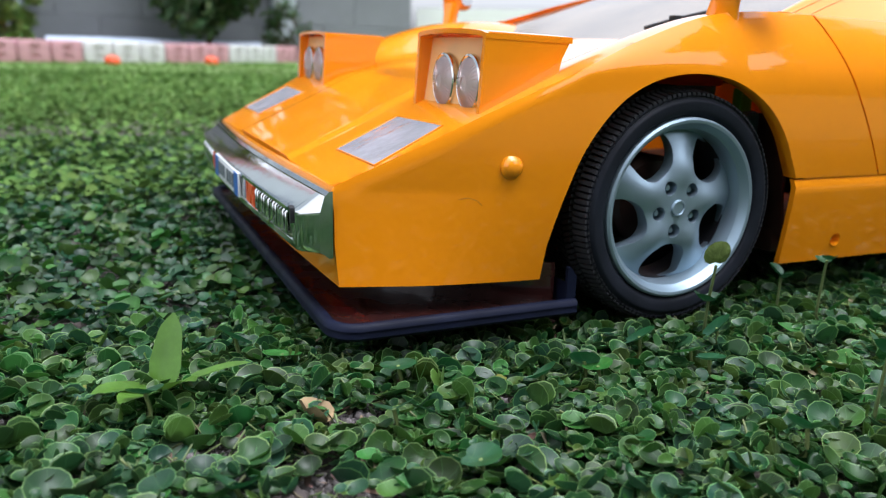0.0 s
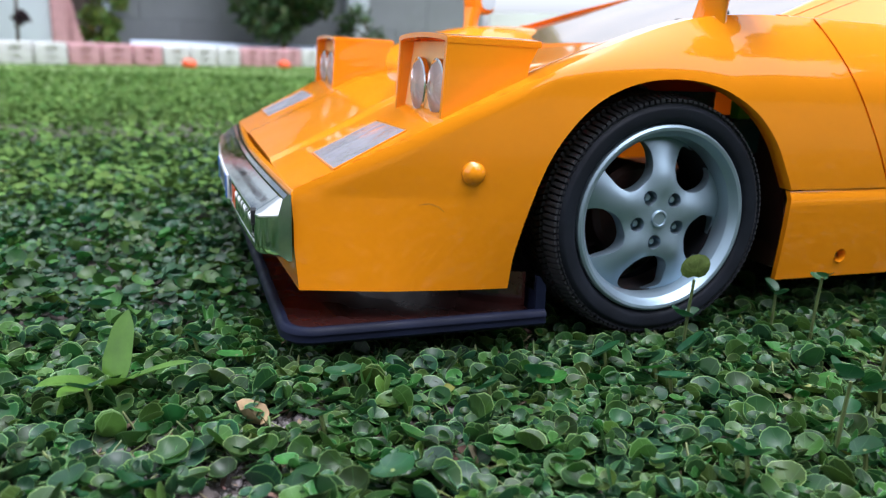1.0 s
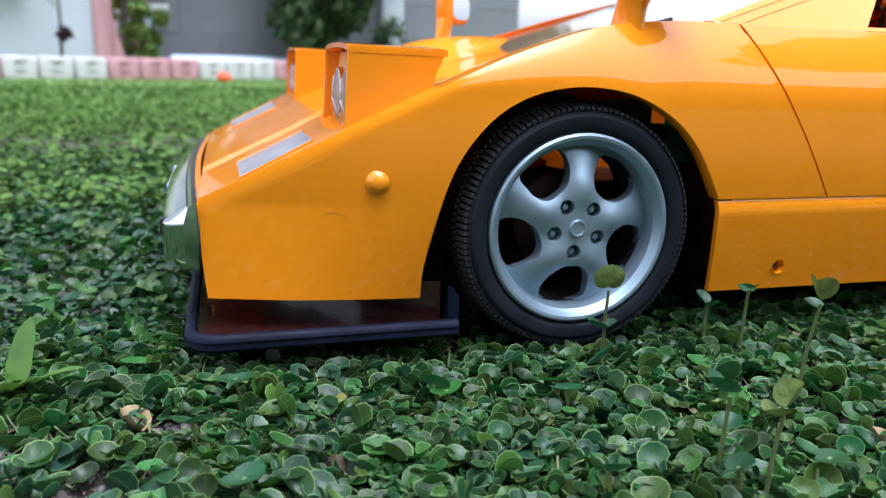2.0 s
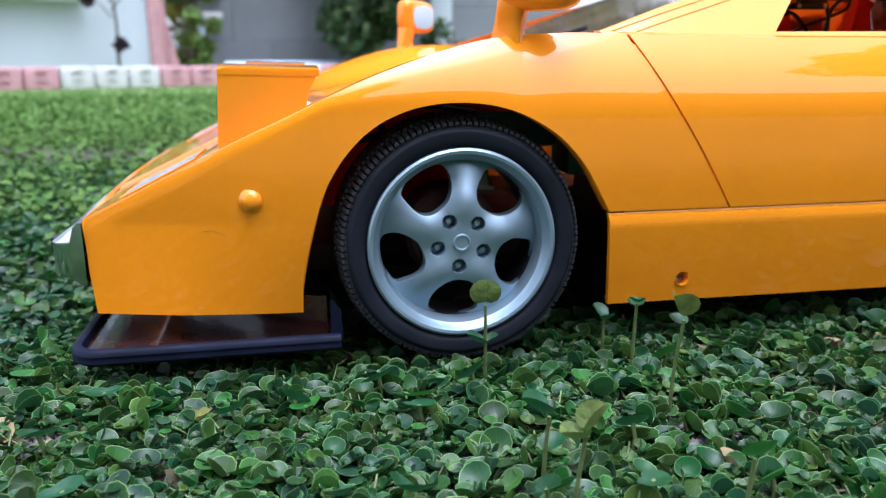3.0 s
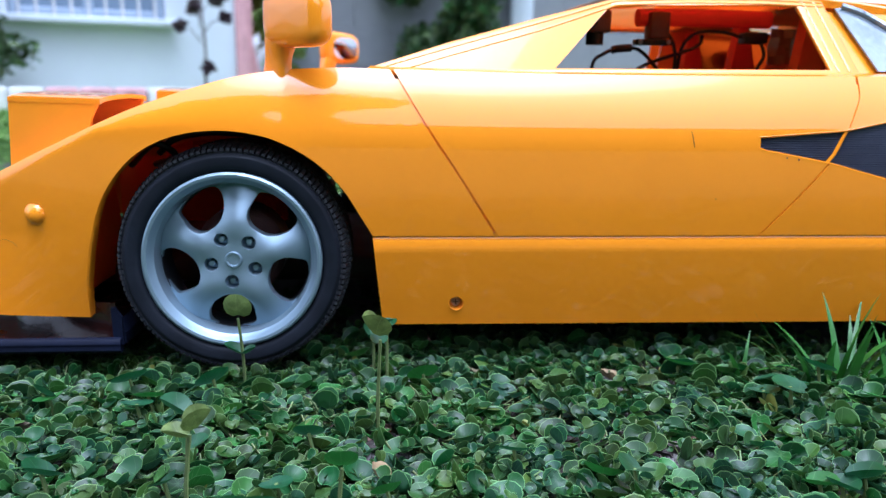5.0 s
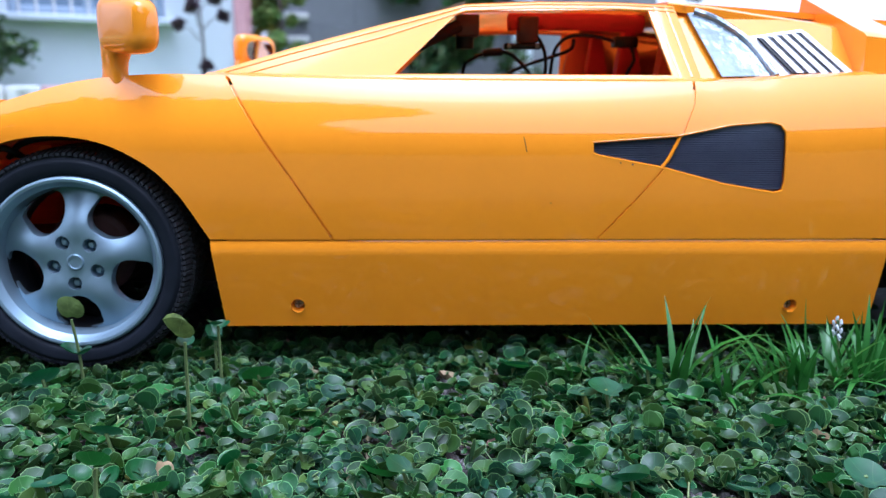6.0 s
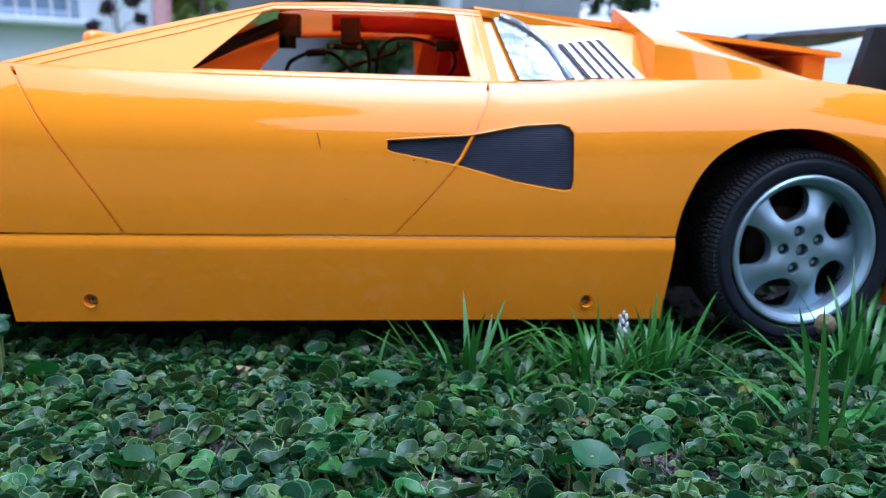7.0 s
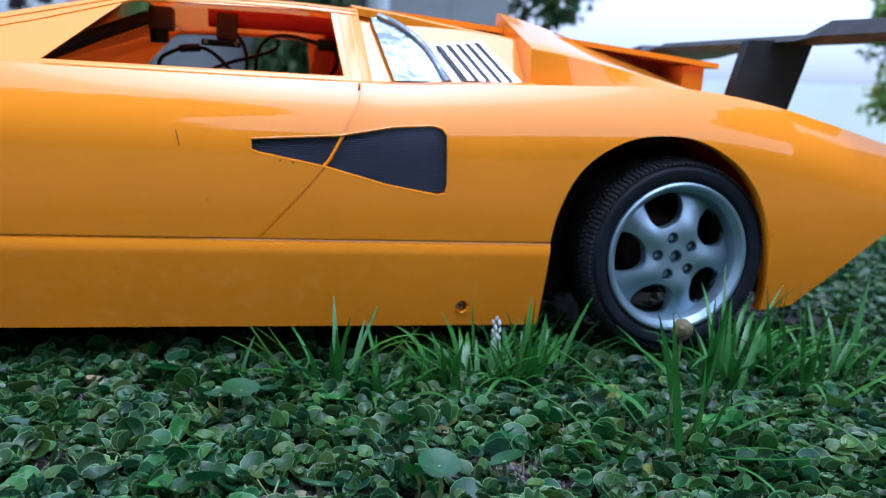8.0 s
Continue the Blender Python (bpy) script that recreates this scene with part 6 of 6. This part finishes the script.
for x, y in ((0.188, 0.125), (0.283, 0.123), (0.359, 0.184), (0.325, 0.201), (0.337, 0.116), (0.384, 0.173), (0.23, 0.201), (0.194, 0.15), (0.332, 0.118), (0.373, 0.11), (0.276, 0.128), (0.401, 0.153), (0.253, 0.139), (0.345, 0.119), (0.401, 0.119), (0.485, 0.14), (0.352, 0.189), (0.324, 0.201), (0.505, 0.137), (0.426, 0.118), (0.139, 0.181), (0.103, 0.187), (0.158, 0.19), (0.16, 0.123), (0.217, 0.12), (0.129, 0.194), (0.047, 0.199), (0.007, 0.235), (0.036, 0.173), (0.048, 0.148), (0.085, 0.182), (-0.021, 0.203), (0.019, 0.224), (-0.006, 0.157), (0.106, 0.184), (0.128, 0.127), (0.138, 0.172)):
    z, sz = pick.uniform(0.008, 0.013), pick.uniform(0.0085, 0.0125)
    big = thing("broad_leaf", (x, y, 0.0), "large round blue-green leaf standing out of the ground cover", "leaf", "large round leaves")
    part("stalk", tube(mesh(), [(0, 0, 0.0), (0.001, 0, z * 0.6), (0, 0, z)], 0.0006, 6), STEM, big)
    lf = part("leaf", leaf_mesh(sz, pick.uniform(0.02, 0.14), pick.choice((0.0, 0.05, 0.3))), pick.choice((LEAF, LEAF, LEAF_PALE)), big)
    lf.matrix_basis = pose(0, 0, z, pick.uniform(5, 50), pick.uniform(-15, 15), pick.uniform(120, 240))
for x, y, z, sz, rx, rz in ((0.325, 0.202, 0.009, 0.0125, 55, 180), (0.352, 0.172, 0.014, 0.0130, 12, 60), (0.345, 0.176, 0.011, 0.0105, 8, 200), (0.372, 0.190, 0.014, 0.0120, 30, 120), (0.186, 0.100, 0.018, 0.0130, 40, 175), (0.405, 0.110, 0.015, 0.0120, 20, 20)):
    big = thing("broad_leaf", (x, y, 0.0), "large round blue-green leaf standing out of the ground cover", "leaf", "large round leaves")
    part("stalk", tube(mesh(), [(0, 0, 0.0), (0.001, 0, z * 0.6), (0, 0, z)], 0.0006, 6), STEM, big)
    lf = part("leaf", leaf_mesh(sz, 0.08, 0.05), LEAF, big)
    lf.matrix_basis = pose(0, 0, z, rx, 0, rz)
broad_weed((-0.016, 0.220, 0.003), [(56, 0.023, 0.0098, 0.36, 0.10), (-150, 0.022, 0.010, 1.0, 0.5), (-35, 0.030, 0.008, 1.0, 0.3), (-70, 0.024, 0.009, 0.9, 0.4), (-120, 0.024, 0.010, 1.1, 0.3)], "broad-leaved weed with one upright leaf")
grass_tuft((0.384, 0.196, 0.001), 24, 0.042, 0.014, 1, 0.8)
grass_tuft((0.402, 0.190, 0.001), 20, 0.028, 0.018, 2, 1.0)
grass_tuft((0.436, 0.194, 0.001), 54, 0.034, 0.022, 3, 0.7)
grass_tuft((0.460, 0.200, 0.001), 50, 0.037, 0.022, 4, 0.7)
grass_tuft((0.545, 0.190, 0.001), 46, 0.050, 0.028, 5, 0.6, "tall clump of grass before the rear wheel")
grass_tuft((0.520, 0.172, 0.001), 9, 0.066, 0.055, 6, 0.9, "long thin grass blades before the rear wheel")
grass_tuft((0.585, 0.186, 0.001), 30, 0.046, 0.026, 7, 0.7)
grass_tuft((0.350, 0.200, 0.001), 3, 0.024, 0.006, 8, 0.4)
grass_tuft((0.495, 0.138, 0.001), 14, 0.055, 0.024, 9, 1.3, "sprawling long grass blades over the ground cover")
grass_tuft((0.465, 0.128, 0.001), 4, 0.034, 0.010, 10, 0.5)
for x, y, s, t, m in ((0.020, 0.190, 0.013, 40, DRY), (0.215, 0.135, 0.010, 20, DRY), (0.300, 0.205, 0.009, 60, DRY), (0.150, 0.098, 0.008, 150, DRY), (0.415, 0.150, 0.009, 210, DRY), (0.075, 0.190, 0.008, 300, YELLOWED)):
    dry_leaf((x, y, 0.005), s * 0.62, t, m)
for i, (x, y, s) in enumerate(((0.305, 0.153, 0.008), (0.297, 0.148, 0.005), (0.006, 0.158, 0.007), (-0.012, 0.165, 0.006), (0.070, 0.200, 0.006), (0.078, 0.196, 0.004), (0.330, 0.200, 0.006), (0.318, 0.204, 0.005), (0.430, 0.130, 0.006), (0.360, 0.118, 0.006), (0.255, 0.118, 0.006), (0.140, 0.150, 0.005))):
    clod((x, y, 0.002), s * 0.55, i * 1.7)
lawn()
ground_cover()
